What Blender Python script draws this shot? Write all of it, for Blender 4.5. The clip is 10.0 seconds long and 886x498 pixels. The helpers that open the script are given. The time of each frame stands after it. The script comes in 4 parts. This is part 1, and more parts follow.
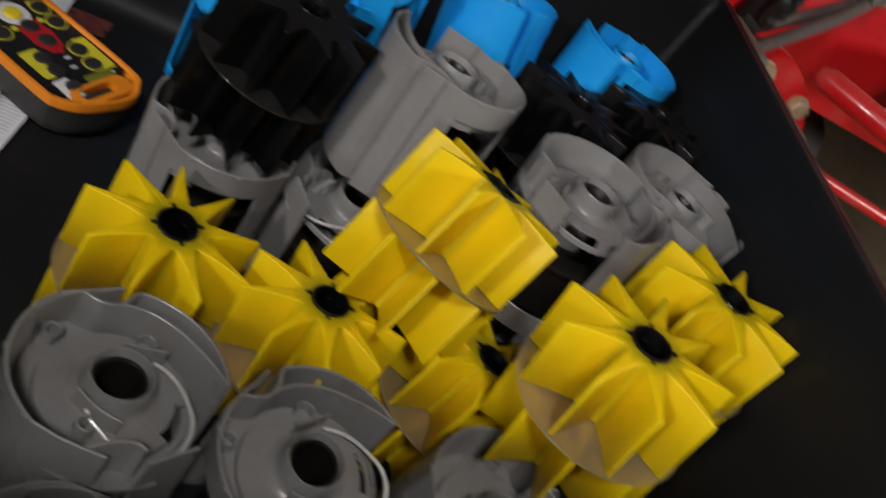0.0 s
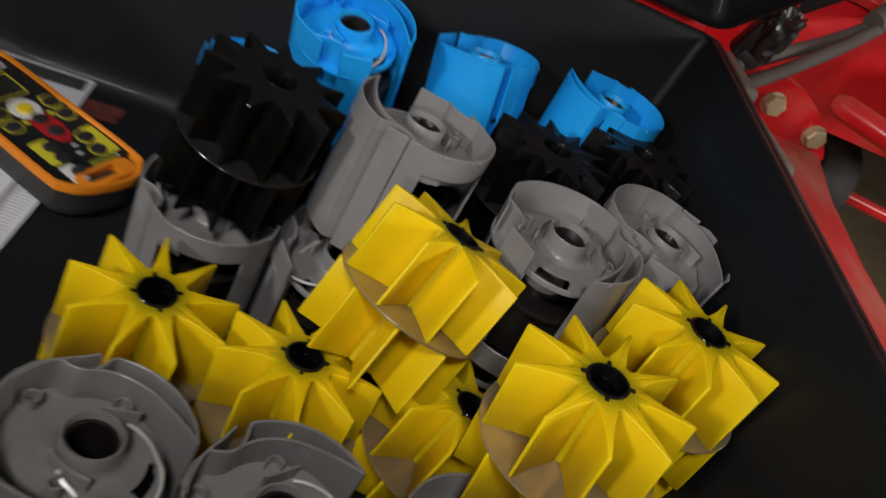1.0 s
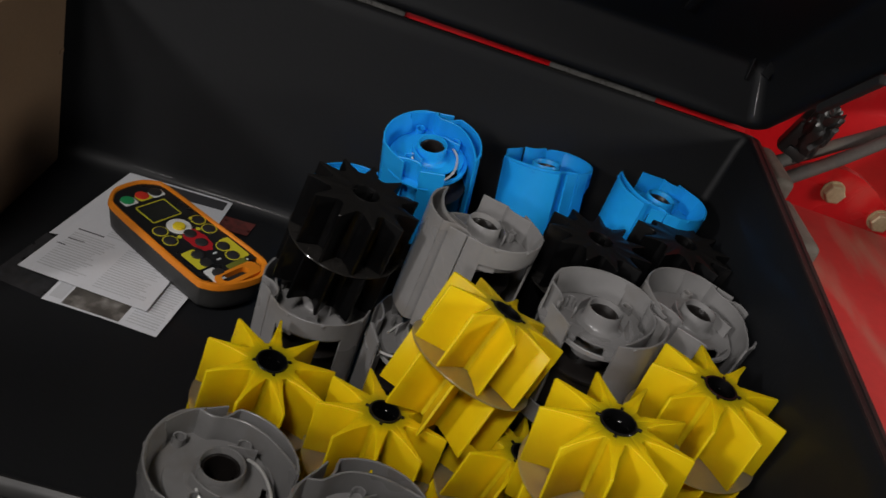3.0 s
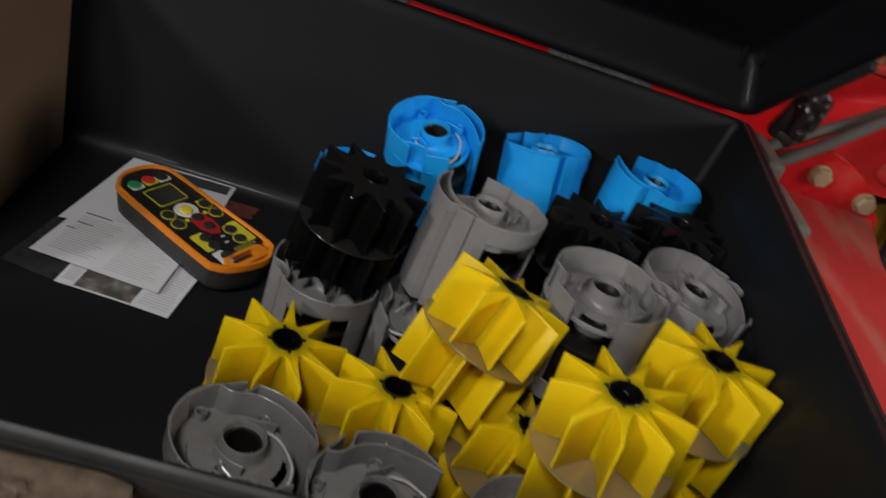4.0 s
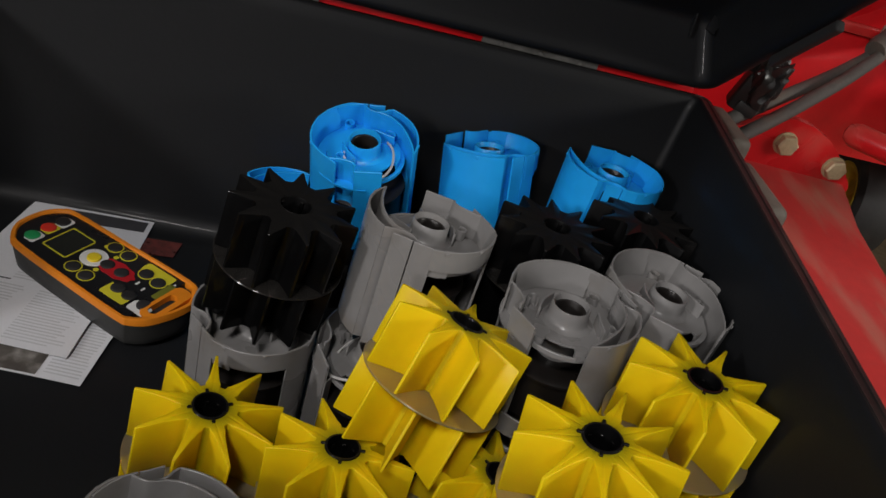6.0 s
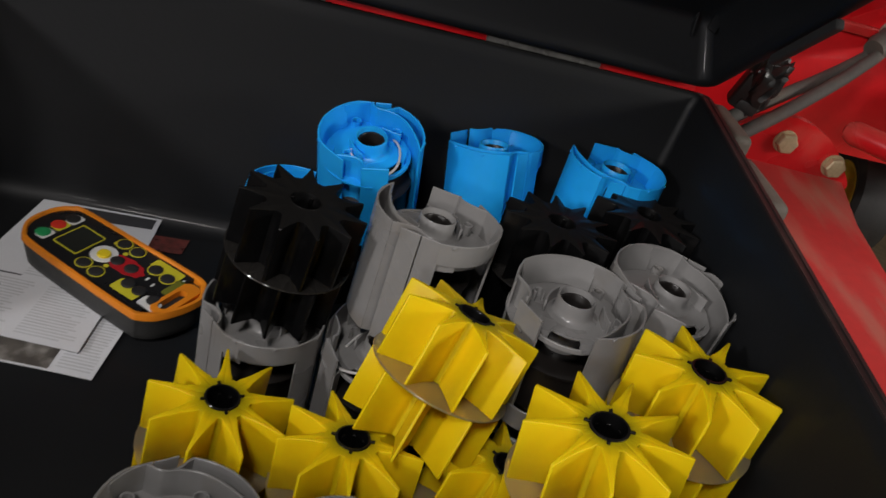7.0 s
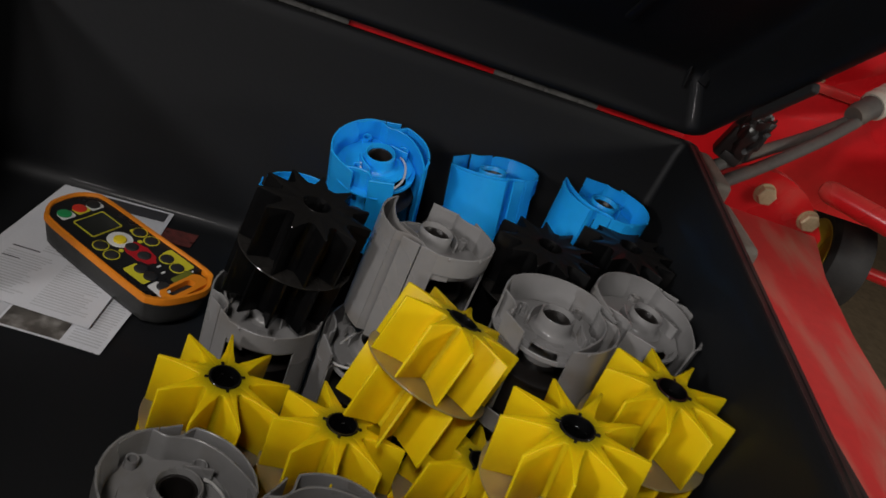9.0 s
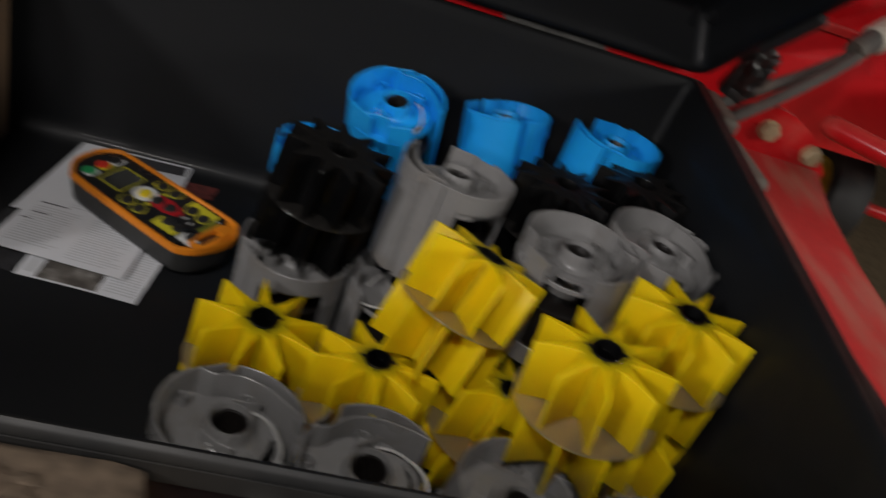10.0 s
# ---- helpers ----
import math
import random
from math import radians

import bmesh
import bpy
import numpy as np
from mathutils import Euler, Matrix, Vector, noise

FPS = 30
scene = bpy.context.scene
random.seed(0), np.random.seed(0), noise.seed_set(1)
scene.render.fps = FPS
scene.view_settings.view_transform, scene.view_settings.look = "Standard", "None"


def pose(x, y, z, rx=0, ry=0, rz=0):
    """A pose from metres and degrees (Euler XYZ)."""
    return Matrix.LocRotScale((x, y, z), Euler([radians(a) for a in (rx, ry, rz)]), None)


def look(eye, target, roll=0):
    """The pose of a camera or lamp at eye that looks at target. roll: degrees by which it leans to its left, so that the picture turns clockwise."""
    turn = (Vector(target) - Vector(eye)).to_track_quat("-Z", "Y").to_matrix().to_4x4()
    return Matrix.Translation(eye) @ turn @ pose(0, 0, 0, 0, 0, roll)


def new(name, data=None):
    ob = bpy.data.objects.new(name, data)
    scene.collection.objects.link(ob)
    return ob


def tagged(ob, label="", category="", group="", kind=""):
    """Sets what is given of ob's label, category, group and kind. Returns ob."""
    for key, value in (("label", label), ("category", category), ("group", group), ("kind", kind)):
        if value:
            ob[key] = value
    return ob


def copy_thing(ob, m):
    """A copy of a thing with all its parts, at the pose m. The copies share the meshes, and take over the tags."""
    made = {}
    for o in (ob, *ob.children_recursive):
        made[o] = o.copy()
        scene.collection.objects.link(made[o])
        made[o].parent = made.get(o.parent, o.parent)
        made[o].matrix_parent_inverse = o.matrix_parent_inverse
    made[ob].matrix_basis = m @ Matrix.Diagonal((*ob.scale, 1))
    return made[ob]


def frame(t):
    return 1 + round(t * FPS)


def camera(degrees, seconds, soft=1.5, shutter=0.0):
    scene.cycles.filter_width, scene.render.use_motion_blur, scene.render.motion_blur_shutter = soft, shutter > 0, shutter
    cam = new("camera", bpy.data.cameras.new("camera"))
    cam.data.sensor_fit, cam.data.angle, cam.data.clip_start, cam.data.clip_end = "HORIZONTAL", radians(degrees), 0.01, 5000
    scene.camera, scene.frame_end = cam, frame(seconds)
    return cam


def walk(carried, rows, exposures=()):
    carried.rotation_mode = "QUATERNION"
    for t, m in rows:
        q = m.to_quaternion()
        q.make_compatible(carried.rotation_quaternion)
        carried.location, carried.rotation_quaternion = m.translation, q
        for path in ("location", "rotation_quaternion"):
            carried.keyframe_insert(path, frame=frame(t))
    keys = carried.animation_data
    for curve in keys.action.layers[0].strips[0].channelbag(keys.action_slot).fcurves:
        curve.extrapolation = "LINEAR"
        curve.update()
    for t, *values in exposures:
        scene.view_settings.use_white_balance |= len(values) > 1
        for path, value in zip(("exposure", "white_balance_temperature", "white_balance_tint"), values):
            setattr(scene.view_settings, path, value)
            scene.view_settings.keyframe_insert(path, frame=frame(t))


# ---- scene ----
cam = camera(56.9, 10.0, shutter=0.9)
PATH = [
    (-0.1, (-0.0403, 0.1113, 0.5417), (0.7128, 1.5521, -0.6241), 38.86),
    (0, (-0.034, 0.11, 0.548), (0.739, 1.5261, -0.634), 39.2),
    (0.1, (-0.0285, 0.1089, 0.5535), (0.7618, 1.5035, -0.6426), 39.5),
    (0.3, (-0.0189, 0.1173, 0.552), (0.7992, 1.4925, -0.6478), 40.06),
    (0.5, (0.0027, 0.1263, 0.5478), (0.804, 1.5036, -0.661), 38.91),
    (0.7, (0.0169, 0.1256, 0.5578), (0.7527, 1.5117, -0.6821), 36.7),
    (1, (0.032, 0.09, 0.592), (0.6028, 1.6086, -0.5777), 30.8),
    (1.2, (0.0483, 0.0566, 0.6091), (0.541, 1.586, -0.5818), 27.85),
    (1.5, (0.099, 0.033, 0.62), (0.5111, 1.6172, -0.5291), 24.9),
    (1.7, (0.1196, 0.0351, 0.6254), (0.4961, 1.6193, -0.5359), 23.57),
    (2, (0.135, 0.02, 0.626), (0.4271, 1.6297, -0.5245), 21.7),
    (2.2, (0.1295, 0.017, 0.659), (0.3444, 1.6268, -0.5082), 20.13),
    (2.5, (0.108, -0.025, 0.687), (0.2881, 1.6366, -0.4114), 20.1),
    (2.7, (0.091, -0.038, 0.688), (0.271, 1.6267, -0.4058), 20.6),
    (3.8, (0.037, -0.058, 0.692), (0.274, 1.5908, -0.4149), 22.3),
    (4, (0.041, -0.071, 0.688), (0.291, 1.5791, -0.4141), 22.0),
    (4.2, (0.0479, -0.0819, 0.6852), (0.3286, 1.5621, -0.4187), 21.53),
    (4.5, (0.0493, -0.082, 0.7104), (0.3625, 1.5539, -0.3967), 21.21),
    (4.8, (0.0515, -0.0924, 0.7195), (0.3839, 1.5397, -0.3876), 20.43),
    (5, (0.04, -0.088, 0.715), (0.4121, 1.5523, -0.3672), 20.6),
    (5.3, (0.039, -0.0761, 0.693), (0.425, 1.552, -0.4026), 19.56),
    (5.5, (0.052, -0.017, 0.689), (0.4301, 1.6165, -0.4013), 19.1),
    (5.7, (0.072, 0.038, 0.678), (0.41, 1.669, -0.429), 18.0),
    (6.8, (0.0717, 0.0377, 0.6656), (0.4093, 1.6663, -0.4452), 17.38),
    (7, (0.0627, 0.0243, 0.6698), (0.4003, 1.6567, -0.4353), 17.72),
    (7.3, (0.0594, 0.0051, 0.6758), (0.3941, 1.6431, -0.4219), 18.08),
    (7.5, (0.06, -0.011, 0.674), (0.3969, 1.6397, -0.4038), 18.8),
    (7.8, (0.0611, -0.0335, 0.6894), (0.4, 1.6159, -0.3898), 19.46),
    (8, (0.057, -0.041, 0.679), (0.402, 1.6201, -0.3801), 20.4),
    (8.2, (0.0559, -0.0437, 0.6819), (0.4064, 1.6096, -0.3876), 20.88),
    (8.5, (0.054, -0.05, 0.669), (0.414, 1.615, -0.379), 22.2),
    (8.8, (0.0542, -0.0562, 0.69), (0.4124, 1.6051, -0.3644), 22.34),
    (9, (0.047, -0.041, 0.689), (0.397, 1.6318, -0.3499), 22.8),
    (9.2, (0.0458, -0.0377, 0.6828), (0.3943, 1.6274, -0.3688), 22.5),
    (9.5, (0.03, -0.051, 0.658), (0.3911, 1.6053, -0.4032), 22.7),
    (9.8, (0.0072, -0.0682, 0.6759), (0.3768, 1.5607, -0.4241), 22.09),
    (9.9, (0.0048, -0.0729, 0.6785), (0.3763, 1.549, -0.4312), 21.84),
    (10, (0.015, -0.0741, 0.6788), (0.4092, 1.5392, -0.4356), 21.85),
    (10.1, (0.0293, -0.0758, 0.6792), (0.4553, 1.5255, -0.4418), 21.86),
]
walk(cam, [(t, look(eye, target, roll)) for t, eye, target, roll in PATH],
     [(0, -0.24), (0.5, -0.18), (1.0, -0.22), (1.5, -0.36), (2.4, -0.48), (4.0, -0.40), (5.0, -0.44), (5.6, -0.42), (7.5, -0.29), (8.5, -0.45), (9.0, -0.54), (10, -0.69)])

# ---- light ----
world = bpy.data.worlds.new("hall_world")
world.use_nodes = True
world.node_tree.nodes["Background"].inputs[0].default_value = (0.9, 0.95, 1.0, 1)
world.node_tree.nodes["Background"].inputs[1].default_value = 0.004
scene.world = world


def lamp(name, eye, target, watts, wide, long, colour):
    data = bpy.data.lights.new(name, "AREA")
    data.shape, data.size, data.size_y, data.energy, data.color = "RECTANGLE", wide, long, watts, colour
    ob = new(name, data)
    ob.matrix_world = look(eye, target)
    return ob


# unseen lamps: in front of the box to its left, above its front, low in front of it, and one added beyond its right
# side to brighten the red frame
lamp("unseen_lamp_light", (-2.4, -1.45, 1.65), (0.1, 0.6, 0.3), 50, 0.35, 0.35, (1.0, 0.957, 0.945))
lamp("unseen_lamp_light", (-0.65, -1.25, 2.75), (0.1, 0.5, 0.2), 58, 0.5, 0.4, (1.0, 0.955, 0.930))
lamp("unseen_lamp_light", (-1.05, -2.6, 1.60), (0.1, 0.6, 0.2), 24, 0.35, 0.35, (1.0, 0.957, 0.945))
lamp("unseen_lamp_light", (3.0, -0.4, 1.35), (1.0, 1.1, 0.2), 48, 0.8, 0.5, (1.0, 0.96, 0.90))

# ---- materials ----


def material(name, colour, rough=0.5, metal=0.0, spread=0.15, grain=60.0, patch=6.0, bump=0.1, dust=None, dust_amount=0.0,
             coat=0.0, sss=0.0, dust_scale=9.0, rough_spread=0.12, up_mix=0.0, gloss=0.5, coat_rough=0.03, streak=None):
    """Colour with variation at two scales, fine relief, and an optional second dust colour in patches."""
    m = bpy.data.materials.new(name)
    m.use_nodes = True
    n, l = m.node_tree.nodes, m.node_tree.links
    b = n["Principled BSDF"]
    b.inputs["Roughness"].default_value, b.inputs["Metallic"].default_value = rough, metal
    b.inputs["Coat Weight"].default_value, b.inputs["Coat Roughness"].default_value = coat, coat_rough
    b.inputs["Specular IOR Level"].default_value = gloss
    if sss:
        b.inputs["Subsurface Weight"].default_value = sss
        b.inputs["Subsurface Radius"].default_value = (0.008, 0.006, 0.0015)
        b.inputs["Subsurface Scale"].default_value = 1.0
    co = n.new("ShaderNodeTexCoord")
    fine, broad = n.new("ShaderNodeTexNoise"), n.new("ShaderNodeTexNoise")
    fine.inputs["Scale"].default_value, broad.inputs["Scale"].default_value = grain, patch
    fine.inputs["Detail"].default_value, broad.inputs["Detail"].default_value = 4, 3
    info = n.new("ShaderNodeObjectInfo")
    shift = n.new("ShaderNodeVectorMath")
    shift.operation = "ADD"
    l.new(co.outputs["Object"], shift.inputs[0])
    l.new(info.outputs["Random"], shift.inputs[1])
    for x in (fine, broad):
        l.new(shift.outputs[0], x.inputs["Vector"])
    add = n.new("ShaderNodeMath")
    add.operation = "ADD"
    l.new(fine.outputs["Fac"], add.inputs[0])
    l.new(broad.outputs["Fac"], add.inputs[1])
    vary = n.new("ShaderNodeMapRange")
    vary.inputs[1].default_value, vary.inputs[2].default_value = 0.6, 1.4
    vary.inputs[3].default_value, vary.inputs[4].default_value = 1 - spread, 1 + spread
    l.new(add.outputs[0], vary.inputs[0])
    tint = n.new("ShaderNodeMix")
    tint.data_type, tint.blend_type = "RGBA", "MULTIPLY"
    tint.inputs[0].default_value = 1
    tint.inputs[6].default_value = (*colour, 1)
    grey = n.new("ShaderNodeCombineColor")
    for k in range(3):
        l.new(vary.outputs[0], grey.inputs[k])
    l.new(grey.outputs[0], tint.inputs[7])
    last = tint.outputs[2]
    if dust:
        spots = n.new("ShaderNodeTexNoise")
        spots.inputs["Scale"].default_value, spots.inputs["Detail"].default_value = dust_scale, 6
        if streak:
            drawn = n.new("ShaderNodeMapping")
            drawn.inputs["Rotation"].default_value, drawn.inputs["Scale"].default_value = (0, 0, radians(streak[0])), streak[1]
            l.new(shift.outputs[0], drawn.inputs["Vector"])
            l.new(drawn.outputs[0], spots.inputs["Vector"])
        else:
            l.new(shift.outputs[0], spots.inputs["Vector"])
        ramp = n.new("ShaderNodeMapRange")
        ramp.inputs[1].default_value, ramp.inputs[2].default_value = 0.62 - 0.35 * dust_amount, 0.8 - 0.2 * dust_amount
        ramp.inputs[4].default_value = min(1.0, 0.35 + dust_amount)
        l.new(spots.outputs["Fac"], ramp.inputs[0])
        over = n.new("ShaderNodeMix")
        over.data_type = "RGBA"
        fac = ramp.outputs[0]
        if up_mix:
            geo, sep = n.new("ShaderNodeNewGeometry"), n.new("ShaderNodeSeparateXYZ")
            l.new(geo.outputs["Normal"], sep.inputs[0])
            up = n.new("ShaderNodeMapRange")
            up.inputs[1].default_value, up.inputs[2].default_value, up.inputs[4].default_value = 0.4, 0.95, up_mix
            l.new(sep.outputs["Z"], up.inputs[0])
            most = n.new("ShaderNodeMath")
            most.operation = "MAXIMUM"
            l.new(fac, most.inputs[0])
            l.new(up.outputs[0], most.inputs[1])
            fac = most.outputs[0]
        l.new(fac, over.inputs[0])
        l.new(last, over.inputs[6])
        over.inputs[7].default_value = (*dust, 1)
        last = over.outputs[2]
    l.new(last, b.inputs["Base Color"])
    rr = n.new("ShaderNodeMapRange")
    rr.inputs[3].default_value, rr.inputs[4].default_value = rough - rough_spread, rough + rough_spread
    rr.inputs[1].default_value, rr.inputs[2].default_value = 0.3, 0.7
    l.new(broad.outputs["Fac"], rr.inputs[0])
    l.new(rr.outputs[0], b.inputs["Roughness"])
    relief = n.new("ShaderNodeBump")
    relief.inputs["Strength"].default_value, relief.inputs["Distance"].default_value = bump, 0.001
    l.new(fine.outputs["Fac"], relief.inputs["Height"])
    l.new(relief.outputs[0], b.inputs["Normal"])
    return m


BOX = material("black_polyethylene", (0.0012, 0.0019, 0.0031), 0.64, spread=0.3, grain=160, patch=5, bump=0.2, dust=(0.0056, 0.0060, 0.0064), dust_amount=0.26, dust_scale=3, gloss=0.46, rough_spread=0.05, coat=0.06, coat_rough=0.11)
YELLOW = material("yellow_plastic", (0.78, 0.542, 0.004), 0.44, spread=0.05, grain=40, patch=8, bump=0.03, sss=0.45, rough_spread=0.05, gloss=0.26)
GREY = material("grey_plastic", (0.215, 0.211, 0.208), 0.33, spread=0.07, grain=90, patch=14, bump=0.05, dust=(0.15, 0.125, 0.098), dust_amount=0.22, dust_scale=20)
# Hub shade put into the colour: olive near the bore, gone by 30 mm
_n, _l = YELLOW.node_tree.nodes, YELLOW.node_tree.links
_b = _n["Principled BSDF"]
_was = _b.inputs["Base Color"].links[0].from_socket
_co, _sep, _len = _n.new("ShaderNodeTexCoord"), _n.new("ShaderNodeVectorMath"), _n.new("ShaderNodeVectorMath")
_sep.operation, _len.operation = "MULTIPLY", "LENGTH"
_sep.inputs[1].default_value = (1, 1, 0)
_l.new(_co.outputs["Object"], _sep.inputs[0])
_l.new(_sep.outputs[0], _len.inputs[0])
_hub_shade = _n.new("ShaderNodeMapRange")
_hub_shade.inputs[1].default_value, _hub_shade.inputs[2].default_value, _hub_shade.inputs[3].default_value, _hub_shade.inputs[4].default_value = 0.0165, 0.0300, 0.80, 0.0
_l.new(_len.outputs["Value"], _hub_shade.inputs[0])
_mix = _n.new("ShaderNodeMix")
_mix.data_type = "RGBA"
_l.new(_hub_shade.outputs[0], _mix.inputs[0])
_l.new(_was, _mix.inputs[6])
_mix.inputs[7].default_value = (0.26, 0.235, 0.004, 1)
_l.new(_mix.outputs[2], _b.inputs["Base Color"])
BLUE = material("blue_plastic", (0.012, 0.36, 0.88), 0.38, spread=0.05, grain=90, patch=14, bump=0.04, sss=0.06, rough_spread=0.06)
# Upward faces are mixed halfway to the second, greyer colour; sides stay near black
BLACK = material("black_plastic", (0.0020, 0.0020, 0.0022), 0.46, spread=0.2, grain=90, patch=20, bump=0.04, gloss=0.10, coat=0.24, coat_rough=0.07, dust=(0.017, 0.016, 0.015), dust_amount=0.03, dust_scale=30, up_mix=0.5)
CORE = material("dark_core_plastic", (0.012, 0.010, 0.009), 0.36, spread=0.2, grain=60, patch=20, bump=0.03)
RUBBER = material("black_rubber", (0.018, 0.018, 0.018), 0.7, spread=0.25, grain=140, patch=10, bump=0.2, dust=(0.10, 0.085, 0.065), dust_amount=0.15)
WIRE = material("spring_steel", (0.80, 0.79, 0.77), 0.34, 0.45, spread=0.1, grain=90, patch=30, bump=0.03)
ZINC = material("yellow_zinc_bolt", (0.50, 0.41, 0.25), 0.46, 0.35, spread=0.2, grain=200, patch=60, bump=0.1, dust=(0.30, 0.25, 0.18), dust_amount=0.2, dust_scale=60)
RED = material("red_paint", (0.56, 0.009, 0.013), 0.30, spread=0.1, grain=60, patch=5, bump=0.05, dust=(0.36, 0.16, 0.12), dust_amount=0.16, dust_scale=7, coat=0.2, up_mix=0.25)
REDDUST = material("dusty_red_paint", (0.60, 0.014, 0.020), 0.42, spread=0.12, grain=60, patch=5, bump=0.06, dust=(0.46, 0.20, 0.145), dust_amount=0.55, dust_scale=9, up_mix=0.16, streak=(35, (2.2, 0.5, 1.0)))
HOSE = material("dusty_grey_hose", (0.075, 0.070, 0.064), 0.7, spread=0.2, grain=140, patch=12, bump=0.25, dust=(0.15, 0.128, 0.10), dust_amount=0.3, dust_scale=14)
RIMDUST = material("dusty_black_rim", (0.010, 0.010, 0.010), 0.55, spread=0.3, grain=160, patch=12, bump=0.15, dust=(0.028, 0.025, 0.021), dust_amount=0.35, dust_scale=14)
LATCH = material("dusty_grey_latch", (0.115, 0.100, 0.082), 0.7, spread=0.2, grain=120, patch=20, bump=0.2, dust=(0.19, 0.16, 0.122), dust_amount=0.4, dust_scale=18)
LEAF = material("dusty_grey_steel", (0.115, 0.112, 0.106), 0.5, 0.2, spread=0.35, grain=120, patch=30, bump=0.2, dust=(0.07, 0.065, 0.06), dust_amount=0.3, dust_scale=40)
CARD = material("brown_cardboard", (0.135, 0.082, 0.044), 0.85, spread=0.12, grain=220, patch=7, bump=0.15)
DIRT = material("dusty_concrete_ground", (0.29, 0.215, 0.13), 0.9, spread=0.3, grain=30, patch=1.5, bump=0.5, dust=(0.12, 0.085, 0.05), dust_amount=0.3, dust_scale=3)
PLANK = material("dust_covered_deck", (0.115, 0.082, 0.054), 0.9, spread=0.5, grain=120, patch=16, bump=0.8, dust=(0.045, 0.028, 0.019), dust_amount=0.5, dust_scale=16)
PAPER = material("white_paper", (0.66, 0.67, 0.70), 0.7, spread=0.04, grain=300, patch=9, bump=0.03)
INK = material("grey_print", (0.52, 0.53, 0.55), 0.7, spread=0.1)
DARKINK = material("dark_print", (0.045, 0.045, 0.05), 0.6, spread=0.2)
PHOTO = material("printed_photo", (0.10, 0.09, 0.08), 0.5, spread=0.5, grain=60, patch=40, bump=0.0, dust=(0.42, 0.40, 0.37), dust_amount=0.3, dust_scale=45)
ORANGE = material("orange_rubber_bezel", (0.78, 0.24, 0.012), 0.45, spread=0.06, grain=150, patch=20, bump=0.06)
CASE = material("charcoal_case", (0.032, 0.032, 0.031), 0.6, spread=0.15, grain=260, patch=18, bump=0.15)
PAD = material("black_keypad", (0.010, 0.010, 0.011), 0.35, spread=0.2, grain=120, patch=20, bump=0.03)
KEY = material("dark_key", (0.020, 0.019, 0.019), 0.55, spread=0.15, grain=160, patch=20, bump=0.05)
LIME = material("lime_yellow_print", (0.62, 0.56, 0.03), 0.45, spread=0.08)
KEYRED = material("red_print", (0.42, 0.012, 0.018), 0.45, spread=0.12)
KEYGREEN = material("green_key", (0.02, 0.28, 0.09), 0.4, spread=0.06)
KEYBRIGHT = material("bright_red_key", (0.62, 0.035, 0.02), 0.4, spread=0.06)
WHITE = material("white_print", (0.70, 0.70, 0.68), 0.5, spread=0.05)
WALL = material("unseen_hall_wall", (0.15, 0.15, 0.147), 0.8, spread=0.1, grain=20, patch=0.6, bump=0.1)
TAPE = material("black_tape_film", (0.014, 0.0138, 0.0132), 0.42, spread=0.3, grain=60, patch=20, bump=0.05, rough_spread=0.08)
CREAM = material("cream_connector", (0.48, 0.45, 0.38), 0.55, spread=0.15, grain=90, patch=20)
WHEELYELLOW = material("yellow_wheel_paint", (0.55, 0.38, 0.02), 0.5, spread=0.15, dust=(0.20, 0.15, 0.09), dust_amount=0.3)

CLEAR = bpy.data.materials.new("clear_plastic")
CLEAR.use_nodes = True
_b = CLEAR.node_tree.nodes["Principled BSDF"]
_b.inputs["Base Color"].default_value = (0.78, 0.68, 0.50, 1)
_b.inputs["Roughness"].default_value = 0.28
_b.inputs["Transmission Weight"].default_value = 0.87
_b.inputs["IOR"].default_value = 1.35
DARKCLEAR = CLEAR.copy()
_b = DARKCLEAR.node_tree.nodes["Principled BSDF"]
_b.inputs["Base Color"].default_value = (0.30, 0.28, 0.26, 1)
_b.inputs["Roughness"].default_value = 0.12
_b.inputs["Transmission Weight"].default_value = 0.95

# ---- mesh helpers ----


def part(name, bm, mat, parent=None, label="", smooth=35):
    mesh = bpy.data.meshes.new(name)
    bmesh.ops.recalc_face_normals(bm, faces=bm.faces)
    bm.to_mesh(mesh)
    bm.free()
    mesh.materials.append(mat)
    mesh.shade_smooth()
    mesh.set_sharp_from_angle(angle=radians(smooth))
    ob = new(name, mesh)
    if parent:
        ob.parent = parent
    if label:
        ob["label"] = label
    return ob


def empty(name, m, label, category, group="", kind=""):
    ob = new(name)
    ob.empty_display_size = 0.02
    ob.matrix_world = m
    return tagged(ob, label, category, group, kind)


def polar(r, deg):
    return Vector((r * math.cos(radians(deg)), r * math.sin(radians(deg))))


def rings(bm, loops, closed=False, cap=False):
    """Join loops of equal length, each a list of points, with quads round and along."""
    vs = [[bm.verts.new(p) for p in lp] for lp in loops]
    k = len(vs[0])
    pairs = list(zip(vs, vs[1:])) + ([(vs[-1], vs[0])] if closed else [])
    for a, b in pairs:
        for i in range(k):
            j = (i + 1) % k
            bm.faces.new((a[i], a[j], b[j], b[i]))
    if cap:
        bm.faces.new(vs[0])
        bm.faces.new(vs[-1])


def lathe(bm, profile, steps=32, centre=(0, 0), closed=False, cap=False):
    cx, cy = centre
    loops = []
    for r, z in profile:
        loops.append([(cx + r * math.cos(2 * math.pi * i / steps), cy + r * math.sin(2 * math.pi * i / steps), z) for i in range(steps)])
    rings(bm, loops, closed, cap)


